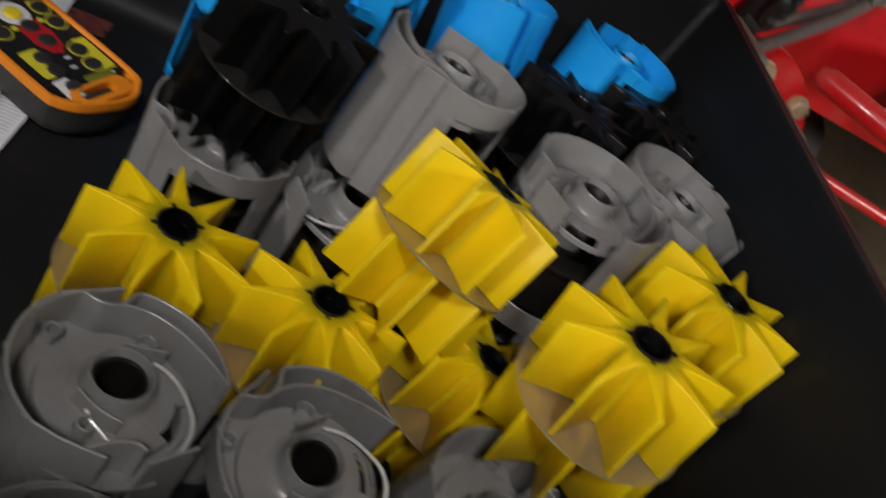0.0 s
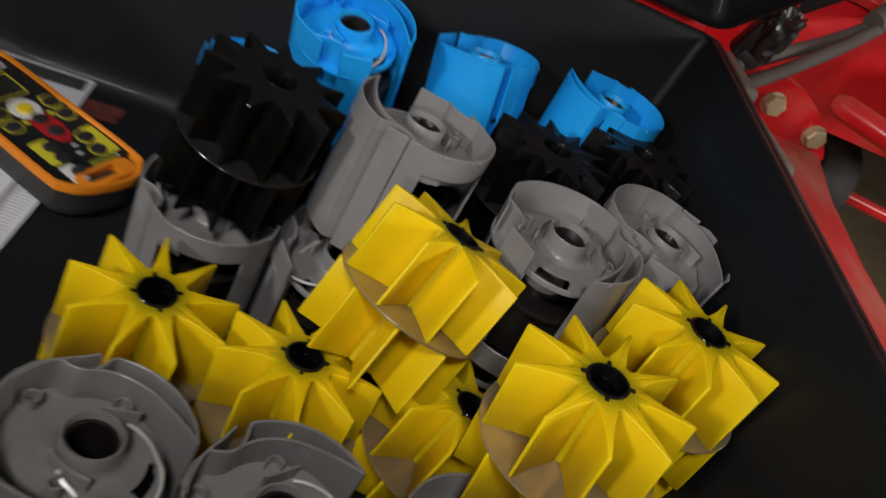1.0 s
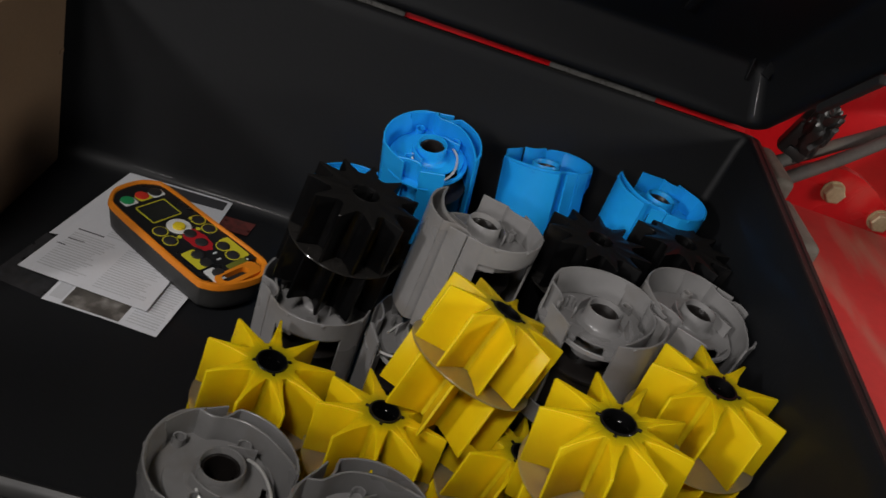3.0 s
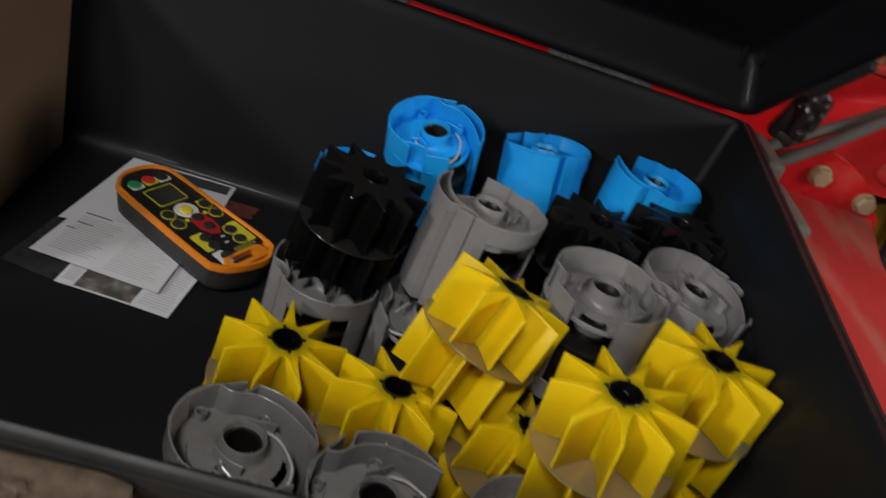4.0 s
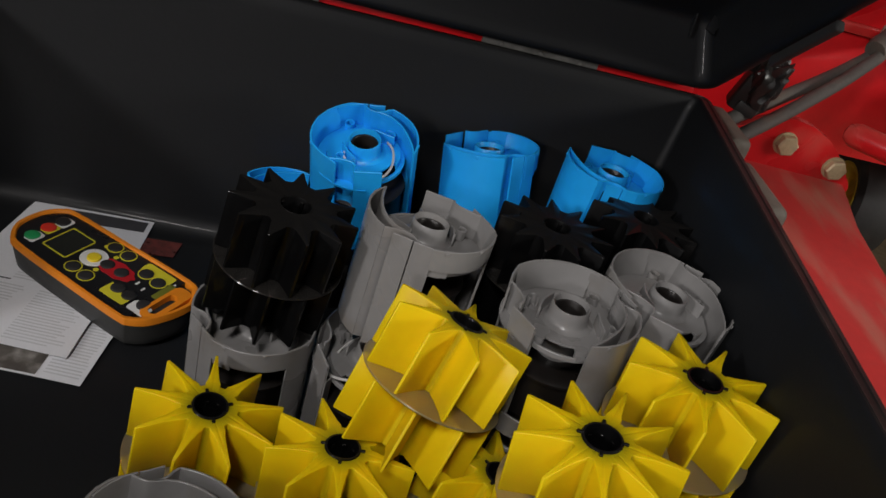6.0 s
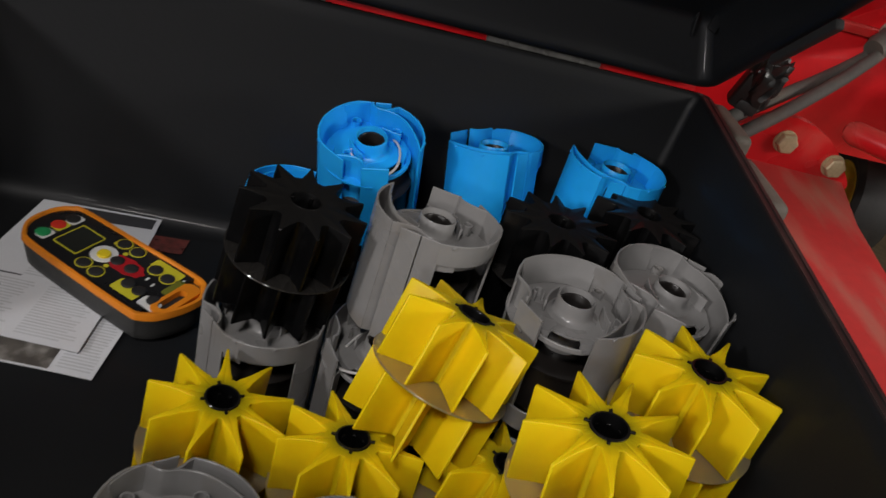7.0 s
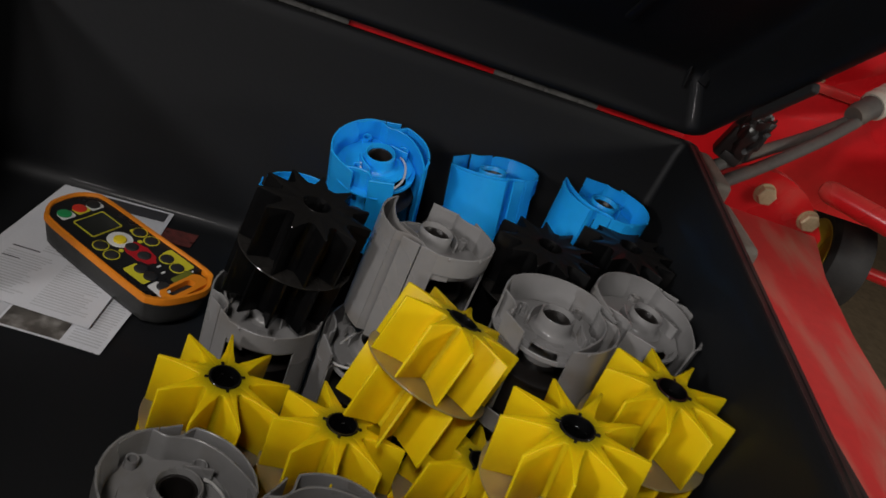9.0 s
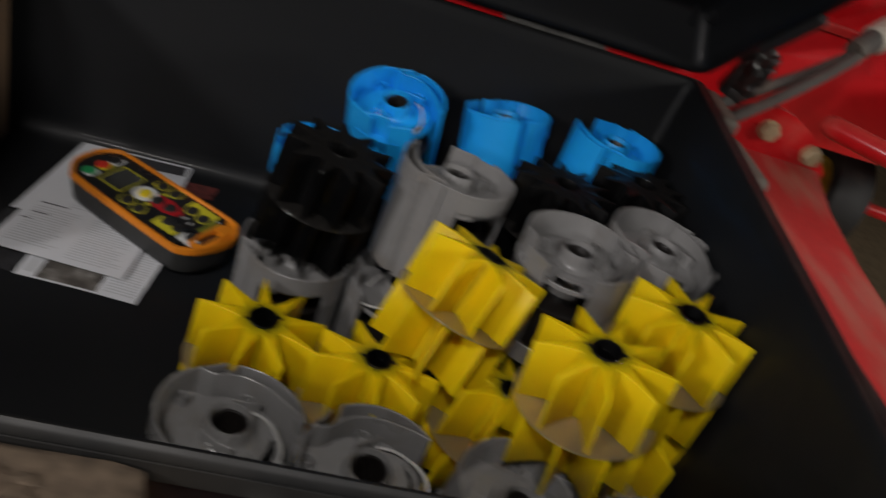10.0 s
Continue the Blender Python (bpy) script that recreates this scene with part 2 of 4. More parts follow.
def ribbon(bm, pts, z0, z1, th):
    """A wall of thickness th along the open plan polyline pts, from z0 to z1 (numbers, or lists of one per point)."""
    n = len(pts)
    z0 = z0 if isinstance(z0, list) else [z0] * n
    z1 = z1 if isinstance(z1, list) else [z1] * n
    loops = []
    for i, p in enumerate(pts):
        d = (pts[min(i + 1, n - 1)] - pts[max(i - 1, 0)]).normalized()
        s = Vector((-d.y, d.x)) * th / 2
        a, b, e = p + s, p - s, th * 0.25
        loops.append([(*a, z0[i]), (*b, z0[i]), (*b, z1[i] - e), (*(p - s * 0.5), z1[i]), (*(p + s * 0.5), z1[i]), (*a, z1[i] - e)])
    rings(bm, loops, cap=True)


def arc(r, a, b, steps):
    return [polar(r, a + (b - a) * i / steps) for i in range(steps + 1)]


def smooth_line(pts, steps=6):
    """Catmull-Rom through the points."""
    pts = [Vector(p) for p in pts]
    out = []
    for i in range(len(pts) - 1):
        p0, p1, p2, p3 = pts[max(i - 1, 0)], pts[i], pts[i + 1], pts[min(i + 2, len(pts) - 1)]
        for k in range(steps):
            t = k / steps
            out.append(0.5 * (2 * p1 + (p2 - p0) * t + (2 * p0 - 5 * p1 + 4 * p2 - p3) * t * t + (3 * p1 - p0 - 3 * p2 + p3) * t ** 3))
    return out + [pts[-1]]


def tube(bm, pts, r, sides=10):
    """A round bar along 3D points; r a number or one per point."""
    pts = [Vector(p) for p in pts]
    rs = r if isinstance(r, list) else [r] * len(pts)
    loops, side = [], None
    for i, p in enumerate(pts):
        d = (pts[min(i + 1, len(pts) - 1)] - pts[max(i - 1, 0)]).normalized()
        if side is None:
            side = d.orthogonal().normalized()
        side = (side - d * side.dot(d)).normalized()
        other = d.cross(side)
        loops.append([p + rs[i] * (side * math.cos(2 * math.pi * k / sides) + other * math.sin(2 * math.pi * k / sides)) for k in range(sides)])
    rings(bm, loops, cap=True)


def block(bm, size, m=None, bevel=0.0, segs=2):
    m = m or Matrix()
    made = bmesh.ops.create_cube(bm, size=1, matrix=m @ Matrix.Diagonal((*size, 1)))
    if bevel:
        edges = list({e for v in made["verts"] for e in v.link_edges})
        bmesh.ops.bevel(bm, geom=edges, offset=bevel, segments=segs, affect="EDGES", profile=0.6)


def prism(bm, outline, z0, z1, bevel=0.0):
    """A solid from a plan outline, with a small chamfer at the upper edge."""
    loops = [[(x, y, z0) for x, y in outline], [(x, y, z1 - bevel) for x, y in outline]]
    if bevel:
        c = sum((Vector(p) for p in outline), Vector((0, 0))) / len(outline)
        far = max((Vector(p) - c).length for p in outline)
        loops.append([(*(c + (Vector(p) - c) * (1 - bevel / far)), z1) for p in outline])
    rings(bm, loops, cap=True)


def round_rect(x0, x1, y0, y1, r, steps=6):
    out = []
    for cx, cy, a in ((x1 - r, y1 - r, 0), (x0 + r, y1 - r, 90), (x0 + r, y0 + r, 180), (x1 - r, y0 + r, 270)):
        out += [Vector((cx, cy)) + polar(r, a + 90 * i / steps) for i in range(steps + 1)]
    return out


def stand(top, lean_x, lean_y, spin, height, lift=0.0):
    """Pose of a round thing whose upper face is centred at top and whose axis leans by those degrees; its origin is at its base."""
    n = Vector((math.tan(radians(lean_x)), math.tan(radians(lean_y)), 1)).normalized()
    u = Vector((0, 1, 0)).cross(n).normalized()
    v = n.cross(u)
    base = Vector(top) - n * height
    return Matrix(((u.x, v.x, n.x, base.x), (u.y, v.y, n.y, base.y), (u.z, v.z, n.z, base.z), (0, 0, 0, 1))) @ pose(0, 0, 0, 0, 0, spin)


# ---- the hall round the machine ----
GROUND = -0.85


def slab(name, x0, x1, y0, y1, z0, z1, mat, label, category):
    bm = bmesh.new()
    block(bm, (x1 - x0, y1 - y0, z1 - z0), pose((x0 + x1) / 2, (y0 + y1) / 2, (z0 + z1) / 2))
    return tagged(part(name, bm, mat), label, category, kind="structure")


slab("ground", -8, 8, -7, 9, GROUND - 0.1, GROUND, DIRT, "brown dusty concrete floor of the hall", "floor")
# Unseen walls and ceiling, added to close the space; their bounce gives fill light
slab("wall_north", -8, 8, 9, 9.2, GROUND, 3.6, WALL, "plain grey hall wall, added out of view", "wall")
slab("wall_south", -8, 8, -7.2, -7, GROUND, 3.6, WALL, "plain grey hall wall, added out of view", "wall")
slab("wall_east", 8, 8.2, -7, 9, GROUND, 3.6, WALL, "plain grey hall wall, added out of view", "wall")
slab("wall_west", -8.2, -8, -7, 9, GROUND, 3.6, WALL, "plain grey hall wall, added out of view", "wall")
slab("ceiling", -8.2, 8.2, -7.2, 9.2, 3.6, 3.7, WALL, "plain grey hall ceiling, added out of view", "ceiling")

# ---- the storage box ----
X0, X1, Y0, Y1, RIM = -0.76, 0.516, 0.2010, 0.976, 0.336


def taper(x, y):
    """The box narrows slightly towards its front."""
    return 0.064 * (Y1 - y) * (x - X0) / (X1 - X0)


def storage_box():
    box = empty("storage_box", pose(0, 0, 0), "large open black plastic storage box with a hinged lid", "box")
    bm = bmesh.new()
    inside = [(0.050, 0.0), (0.040, 0.001), (0.032, 0.0045), (0.0265, 0.0105), (0.0235, 0.019), (0.0222, 0.030), (0.004, 0.318), (0.0004, RIM - 0.004), (-0.0016, RIM - 0.0004), (-0.0030, RIM)]
    ledge = [(-0.0030, RIM), (-0.0046, RIM + 0.0008), (-0.0062, RIM - 0.0004), (-0.0080, RIM - 0.0016), (-0.0130, RIM - 0.0014), (-0.0142, RIM - 0.0004), (-0.0185, RIM - 0.0006), (-0.0205, RIM - 0.0022), (-0.0205, RIM - 0.014), (-0.0100, RIM - 0.018)]
    outside = [(-0.0100, RIM - 0.018), (-0.006, 0.30), (0.014, -0.004), (0.022, -0.010)]

    def shell(profile):
        return [[(p.x - taper(p.x, p.y), p.y, z - (0.0035 * min(1, max(0, (p.y - Y1 + 0.05) / 0.04)) if z > 0.31 else 0)) for p in round_rect(X0 + d, X1 - d, Y0 + max(d, -0.0150), Y1 - max(d, -0.0128), 0.0095 + 0.3 * max(-d, 0) + 0.25 * max(d, 0), 10)] for d, z in profile]

    bm = bmesh.new()
    for profile, end in ((inside, 0), (outside, -1)):
        loops = shell(profile)
        rings(bm, loops)
        bm.faces.new([bm.verts.new(p) for p in loops[end]])
    bmesh.ops.remove_doubles(bm, verts=bm.verts, dist=1e-6)
    bmesh.ops.recalc_face_normals(bm, faces=bm.faces[:])
    part("tub", bm, BOX, box, smooth=50)
    bm = bmesh.new()
    rings(bm, shell(ledge))
    part("rim_ledge", bm, RIMDUST, box, "dusty black rim")
    lid = empty("lid", pose(0, Y1 + 0.011, RIM + 0.006, -41, 0, 0), "", "")
    for key in ("label", "category"):
        if key in lid:
            del lid[key]
    lid.parent = box
    bm = bmesh.new()
    x0, x1, y0, y1 = X0 - 0.012, X1 + 0.014, -(Y1 - Y0) - 0.034, 0.0
    profile = [(0.060, 0.0775), (0.036, 0.0765), (0.029, 0.0745), (0.0245, 0.070), (0.0225, 0.064), (0.012, 0.014), (0.010, 0.004), (0.006, 0.0), (0.0, -0.002), (-0.003, 0.0), (-0.004, 0.012), (0.002, 0.018),
               (0.012, 0.070), (0.024, 0.088), (0.060, 0.094)]
    loops = []
    for d, z in profile:
        loops.append([(p.x, p.y, z) for p in round_rect(x0 + d, x1 - d, y0 + d, y1 - d, 0.021 - min(d, 0.03) * 0.3, 8)])
    rings(bm, loops, cap=True)
    part("lid_shell", bm, BOX, lid, smooth=50)
    for cx in (-0.30, 0.10, 0.36):
        bm = bmesh.new()
        block(bm, (0.014, 0.60, 0.012), pose(cx, -0.40, 0.079), 0.004)
        part("lid_rib", bm, BOX, lid)
    for px, py, turn in ((x1 - 0.026, -0.046, 90), (x1 - 0.046, -0.026, 0), (x0 + 0.026, -0.046, -90), (x0 + 0.046, -0.026, 0)):
        bm = bmesh.new()
        block(bm, (0.0028, 0.012, 0.030), pose(0, 0, 0), 0.001)
        ob = part("gusset", bm, BOX, lid)
        ob.matrix_basis = pose(px, py, 0.066, 0, 0, turn) @ pose(0, 0, 0, 25, 0, 0)
    bm = bmesh.new()
    block(bm, (0.010, 0.115, 0.012), pose(x1 - 0.002, -0.200, -0.010), 0.004, 3)
    part("lid_grip", bm, RUBBER, lid, "dusty brown-black grip strip")
    return box


box = storage_box()


def hinge_leaf(x0, x1):
    h = empty("hinge_leaf", pose((x0 + x1) / 2, Y1 + 0.030, RIM - 0.03), "worn grey steel hinge between the box and its lid", "hinge", "hinges of the box")
    bm = bmesh.new()
    block(bm, (x1 - x0, 0.004, 0.044), pose(0, -0.0095, 0.016), 0.001)
    part("leaf", bm, LEAF, h)
    bm = bmesh.new()
    tube(bm, [(-(x1 - x0) / 2, -0.012, 0.041), ((x1 - x0) / 2, -0.012, 0.041)], 0.0048)
    part("pin", bm, LEAF, h)
    for s in range(3):
        bm = bmesh.new()
        lathe(bm, [(0.0001, 0.003), (0.003, 0.0026), (0.0042, 0.0)], 10, cap=True)
        ob = part("rivet", bm, LEAF, h)
        ob.matrix_basis = pose((s - 1) * 0.05, -0.0115, 0.026, 90, 0, 0)
    return h


hinge_leaf(0.235, 0.385)
hinge_leaf(-0.16, 0.035)
hinge_leaf(-0.60, -0.42)


# ---- metering rotors and drums ----
H = 0.125


def vane(bm, n, valley, side, bore, z0, z1, radius, drop):
    """One tapered vane with its share of the hub, from valley to valley; side: (radius, half-thickness) from the fillet outwards."""
    step = 360 / n
    e = 0.0008
    half = [(r, w if w < 0 else math.degrees(w / r)) for r, w in side]
    half = [(r, -w * step if w < 0 else w) for r, w in half]
    outline = [(valley, -step / 2)] + [(r, -a) for r, a in half] + [(r, a) for r, a in reversed(half)] + [(valley, step / 2)]

    def level(z, sign, inset):
        out = []
        for r, a in outline:
            turn = 0 if abs(a) > 0.49 * step else math.copysign(math.degrees(inset / r), a)
            fall = drop * max(0, (r - 0.35 * radius) / (0.65 * radius)) ** 2
            out.append((*polar(r - (inset * 2 if r > 0.99 * radius else 0), a - turn), z - sign * fall))
        return out

    inner = [(*polar(bore, a), z0) for r, a in outline], [(*polar(bore, a), z1) for r, a in outline]
    loops = [inner[0], inner[1], level(z1, 1, e), level(z1 - 0.3 * e, 1, 0.3 * e), level(z1 - e, 1, 0), level(z0 + e, 0, 0), level(z0, 0, e)]
    vs = [[bm.verts.new(p) for p in lp] for lp in loops]
    for a, b in zip(vs, vs[1:] + vs[:1]):
        for k in range(len(a) - 1):
            bm.faces.new((a[k], a[k + 1], b[k + 1], b[k]))
    bmesh.ops.remove_doubles(bm, verts=bm.verts, dist=1e-6)


def vane_rotor(name, mat, n, m, label, group, black=False):
    radius = 0.0645 if not black else 0.062
    ob = empty(name, m, label, "rotor", group)
    # half-thickness in metres, or, where negative, as a share of the step from vane to vane
    if black:
        valley, side = 0.0390, [(0.0393, -0.40), (0.0410, -0.30), (0.0440, 0.0066), (0.0490, 0.0047), (0.0560, 0.0028), (0.0612, 0.0015), (radius, 0.0011)]
    else:
        valley, side = 0.0240, [(0.0241, -0.43), (0.0250, -0.35), (0.0276, 0.0066), (0.0325, 0.0050), (0.0410, 0.0035), (0.0520, 0.0023), (0.0636, 0.0013), (radius, 0.0010)]
    half = H / 2
    for part_name, z0, z1, turn in (("upper_vane", half + 0.001, H, 0), ("lower_vane", 0.0, half - 0.001, 180 / n)):
        bm = bmesh.new()
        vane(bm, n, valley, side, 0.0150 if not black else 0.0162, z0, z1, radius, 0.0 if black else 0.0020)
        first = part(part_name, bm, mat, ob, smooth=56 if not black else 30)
        first.matrix_basis = pose(0, 0, 0, 0, 0, turn)
        for k in range(1, n):
            p = new(part_name, first.data)
            p.parent = ob
            p.matrix_basis = pose(0, 0, 0, 0, 0, turn + k * 360 / n)
    bm = bmesh.new()
    lathe(bm, [(0.0152, half - 0.0009), (radius + 0.0008, half - 0.0009), (radius + 0.0013, half), (radius + 0.0008, half + 0.0009), (0.0152, half + 0.0009)], 64, closed=True)
    part("divider_disc", bm, DARKCLEAR if black else CLEAR, ob, "clear plastic disc" if black else "hazy translucent plastic disc")
    bm = bmesh.new()
    out, inn = (0.0158, 0.0128) if not black else (0.0164, 0.0140)
    top = H + 0.0004 if not black else H - 0.0006
    lathe(bm, [(inn, 0.002), (inn, H - 0.002), (inn + 0.0008, top + 0.0008), (out - 0.0006, top + 0.0008), (out, top), (out, H - 0.004), (inn + 0.002, H - 0.006), (inn + 0.002, 0.002)], 36, closed=True)
    part("bushing", bm, BLACK, ob, "black plastic bushing")
    bm = bmesh.new()
    lathe(bm, [(0.0001, 0.004), (inn, 0.004), (inn, 0.006), (0.0001, 0.006)], 24, cap=True)
    part("bore_plug", bm, CORE, ob)
    if not black:
        for a in (25, 115, 205, 295):
            bm = bmesh.new()
            block(bm, (0.005, 0.0028, 0.0035), pose(*polar(0.0168, a), H - 0.0002, 0, 0, a), 0.0005, 1)
            part("key_tab", bm, BLACK, ob)
        for a in range(20, 380, 45):
            bm = bmesh.new()
            block(bm, (0.0012, 0.0030, H - 0.012), pose(*polar(inn - 0.0004, a), H / 2 - 0.002, 0, 0, a), 0.0003, 1)
            part("spline", bm, BLACK, ob)
    else:
        for a in (40, 130, 220, 310):
            bm = bmesh.new()
            block(bm, (0.0024, 0.0040, 0.020), pose(*polar(inn - 0.0006, a), H - 0.0125, 0, 0, a), 0.0006, 1)
            part("spline", bm, BLACK, ob)
    return ob


def drum(name, mat, radius, m, label, group, wired=False, hub=0.86):
    """Round spiral housing: a rim wall that turns inwards beside a flat fin, a crescent pocket, a window below a dished plate, and a hub."""
    ob = empty(name, m, label, "drum", group)
    R, t = radius - 0.0011, 0.0022
    bm = bmesh.new()
    ribbon(bm, arc(R, 37, 107, 16), H - 0.0225, H, t)
    ribbon(bm, arc(0.965 * R, 24, 56, 8), H - 0.030, H - 0.0006, 0.0016)
    ribbon(bm, arc(R, 37, 107, 16), 0.0, 0.014, t)
    ribbon(bm, arc(R, 106, 131, 7), 0.0, H, t)
    # flat panel in two leaves with a narrow slot between them
    ribbon(bm, [polar(R, 38.5), polar(R, 37.5), polar(0.958 * R, 25), polar(0.955 * R, 19.6)], 0.0, H, 0.0020)
    ribbon(bm, [polar(0.954 * R, 18.4), polar(0.952 * R, 13), polar(1.010 * R, 0.5)], 0.0, H, 0.0020)
    wall = smooth_line([polar(0.958 * R, 24), polar(0.88 * R, 21), polar(0.80 * R, 15), polar(0.78 * R, 8), polar(0.785 * R, -2), polar(0.785 * R, -18), polar(0.78 * R, -40), polar(0.81 * R, -62), polar(0.90 * R, -80), polar(0.995 * R, -92)], 5)
    ribbon(bm, wall, 0.0, H, t)
    curl = smooth_line([polar(0.78 * R, 9), polar(0.80 * R, 3), polar(0.86 * R, -3), polar(0.93 * R, -6), polar(R, -10)], 4)
    ribbon(bm, curl, 0.0, H, t)
    ribbon(bm, arc(R, -9.5, -93, 18), 0.0, H, t)
    ribbon(bm, [polar(R, 130.5), polar(0.955 * R, 145), polar(0.935 * R, 158), polar(0.955 * R, 170)], 0.0, H, 0.0020)
    fold = smooth_line([polar(0.935 * R, 157), polar(0.86 * R, 163), polar(0.79 * R, 171), polar(0.765 * R, 180), polar(0.79 * R, 188), polar(0.86 * R, 192)], 5)
    ribbon(bm, fold, 0.0, H, t)
    ribbon(bm, [polar(0.955 * R, 192), polar(0.935 * R, 207), polar(0.99 * R, 222)], 0.0, H - 0.003, t)
    ribbon(bm, [polar(0.99 * R, 222), polar(0.80 * R, 217)], 0.0, H - 0.024, t)
    ribbon(bm, arc(R, -93, -153, 10), 0.0, 0.022, t)
    for a in (49, 84, 126, -40, -77):
        block(bm, (0.0016, 0.0036, 0.0032), pose(*polar(radius + 0.0002, a), H - 0.0024, 0, 0, a), 0.0004, 1)
    part("shell", bm, mat, ob, smooth=40)

    # plate with a raised middle, a lower channel and a window
    radii = [0.0200 * hub, 0.0260 * hub, 0.54 * R, 0.60 * R, 0.70 * R, 0.712 * R, 0.85 * R, 0.975 * R]
    lows = [0.0225, 0.0228, 0.0230, 0.0231, 0.0232, 0.0290, 0.0292, 0.0292]

    def edge(a):
        if -93 < a < 18:
            return 0.79 * R
        if 18 <= a < 55:
            return 0.955 * R
        if 55 <= a < 108:
            return 0.90 * R
        if -153 < a <= -93:
            return 0.80 * R
        return 0.975 * R

    bm = bmesh.new()
    grid = {(k, i): bm.verts.new((*polar(min(radii[i], edge(k)), k), H - lows[i])) for k in range(-180, 180, 5) for i in range(len(radii))}
    for k in range(-180, 180, 5):
        nxt = k + 5 if k + 5 < 180 else -180
        for i in range(len(radii) - 1):
            if 3 <= i <= 4 and -135 <= k < -95:
                continue
            bm.faces.new((grid[k, i], grid[k, i + 1], grid[nxt, i + 1], grid[nxt, i]))
    bmesh.ops.remove_doubles(bm, verts=bm.verts, dist=1e-6)
    bmesh.ops.dissolve_degenerate(bm, edges=bm.edges[:], dist=1e-6)
    bmesh.ops.recalc_face_normals(bm, faces=bm.faces[:])
    bmesh.ops.solidify(bm, geom=bm.faces[:], thickness=0.0022)
    part("face_plate", bm, mat, ob, smooth=20)
    # funnel-shaped inside of the rim
    bm = bmesh.new()
    sweep = list(range(54, 133, 6))
    rows = [[(*polar(R * q, a), H - z) for a in sweep] for q, z in ((0.985, 0.0010), (0.885, 0.0285), (0.905, 0.0290), (0.995, 0.0010))]
    vs = [[bm.verts.new(p) for p in row] for row in rows]
    for a, b in zip(vs, vs[1:] + vs[:1]):
        for k in range(len(a) - 1):
            bm.faces.new((a[k], a[k + 1], b[k + 1], b[k]))
    for end in (0, -1):
        bm.faces.new([row[end] for row in vs])
    bmesh.ops.recalc_face_normals(bm, faces=bm.faces[:])
    part("funnel_wall", bm, mat, ob, smooth=40)
    bm = bmesh.new()
    lip = [polar(edge(a) - 0.001, a) for a in range(-95, -153, -5)]
    ribbon(bm, lip, H - 0.0310, H - 0.0262, 0.0024)
    part("window_lip", bm, mat, ob)
    bm = bmesh.new()
    lathe(bm, [(r * hub, z) for r, z in ((0.0176, 0.02), (0.0176, H - 0.0130), (0.0179, H - 0.0110), (0.0188, H - 0.0068), (0.0193, H - 0.0048), (0.0206, H - 0.0046), (0.0212, H - 0.0056), (0.0218, H - 0.0145), (0.0226, H - 0.0190), (0.0244, H - 0.0210), (0.0290, H - 0.0226), (0.0290, H - 0.0260), (0.0210, H - 0.028), (0.0210, 0.02))], 40, closed=True)
    part("hub", bm, mat, ob)
    # Added black lining: turns the bore dark from 10 mm below the rim
    bm = bmesh.new()
    lathe(bm, [(r * hub, z) for r, z in ((0.0150, 0.024), (0.0150, H - 0.0110), (0.0156, H - 0.0102), (0.0174, H - 0.0102), (0.0174, 0.024))], 32, closed=True)
    part("bore_sleeve", bm, CORE, ob, "black lining that darkens the hub bore")
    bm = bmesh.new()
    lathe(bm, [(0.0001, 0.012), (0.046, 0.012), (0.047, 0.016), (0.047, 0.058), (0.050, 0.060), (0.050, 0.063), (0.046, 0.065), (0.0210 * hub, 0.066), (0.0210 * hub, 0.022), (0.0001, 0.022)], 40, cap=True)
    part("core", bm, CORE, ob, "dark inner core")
    bm = bmesh.new()
    lathe(bm, [(0.0044, H - 0.029), (0.0044, H - 0.0205), (0.0058, H - 0.0200), (0.0060, H - 0.029)], 18, polar(0.84 * R, 43), closed=True)
    part("boss", bm, mat, ob)
    bm = bmesh.new()
    ribbon(bm, smooth_line([polar(0.40 * R, 112), polar(0.385 * R, 138), polar(0.41 * R, 160), polar(0.47 * R, 182)], 4), H - 0.0245, H - 0.0095, 0.0020)
    eye = Vector(polar(0.56 * R, 150))
    ribbon(bm, [eye + polar(0.0050, a) for a in range(-30, 231, 20)], H - 0.0245, H - 0.0120, 0.0018)
    part("bracket", bm, mat, ob)
    bm = bmesh.new()
    ribbon(bm, smooth_line([polar(0.43 * R, -8), polar(0.46 * R, -30), polar(0.60 * R, -50)], 4), H - 0.0245, H - 0.0085, 0.0019)
    cup = Vector(polar(0.62 * R, -28))
    ribbon(bm, [cup + polar(0.0062, a) for a in range(-120, 61, 20)], H - 0.0250, H - 0.0150, 0.0016)
    part("wire_guide", bm, mat, ob)
    if wired:
        bm = bmesh.new()
        p = [(0.46, -50, 0.0120), (0.50, -66, 0.0105), (0.57, -84, 0.0100), (0.66, -102, 0.0100), (0.76, -115, 0.0105), (0.83, -126, 0.0125), (0.86, -137, 0.0160), (0.84, -147, 0.0205)]
        tube(bm, smooth_line([(*polar(r * R, a), H - z - 0.0030) for r, a, z in p], 5), 0.0014, 8)
        part("spring_wire", bm, WIRE, ob, "bent bright steel wire")
        bm = bmesh.new()
        p = [(0.42, 140, 0.0150), (0.47, 150, 0.0165), (0.52, 166, 0.0190), (0.60, 179, 0.0225)]
        tube(bm, smooth_line([(*polar(r * R, a), H - z) for r, a, z in p], 4), 0.0013, 8)
        part("wire_end", bm, WIRE, ob)
    return ob


YL = "yellow plastic two-tier vane rotor"
GL = "grey plastic drum with spiral shell"
BL = "bright blue plastic drum with spiral shell"
KL = "glossy black plastic two-tier vane rotor"

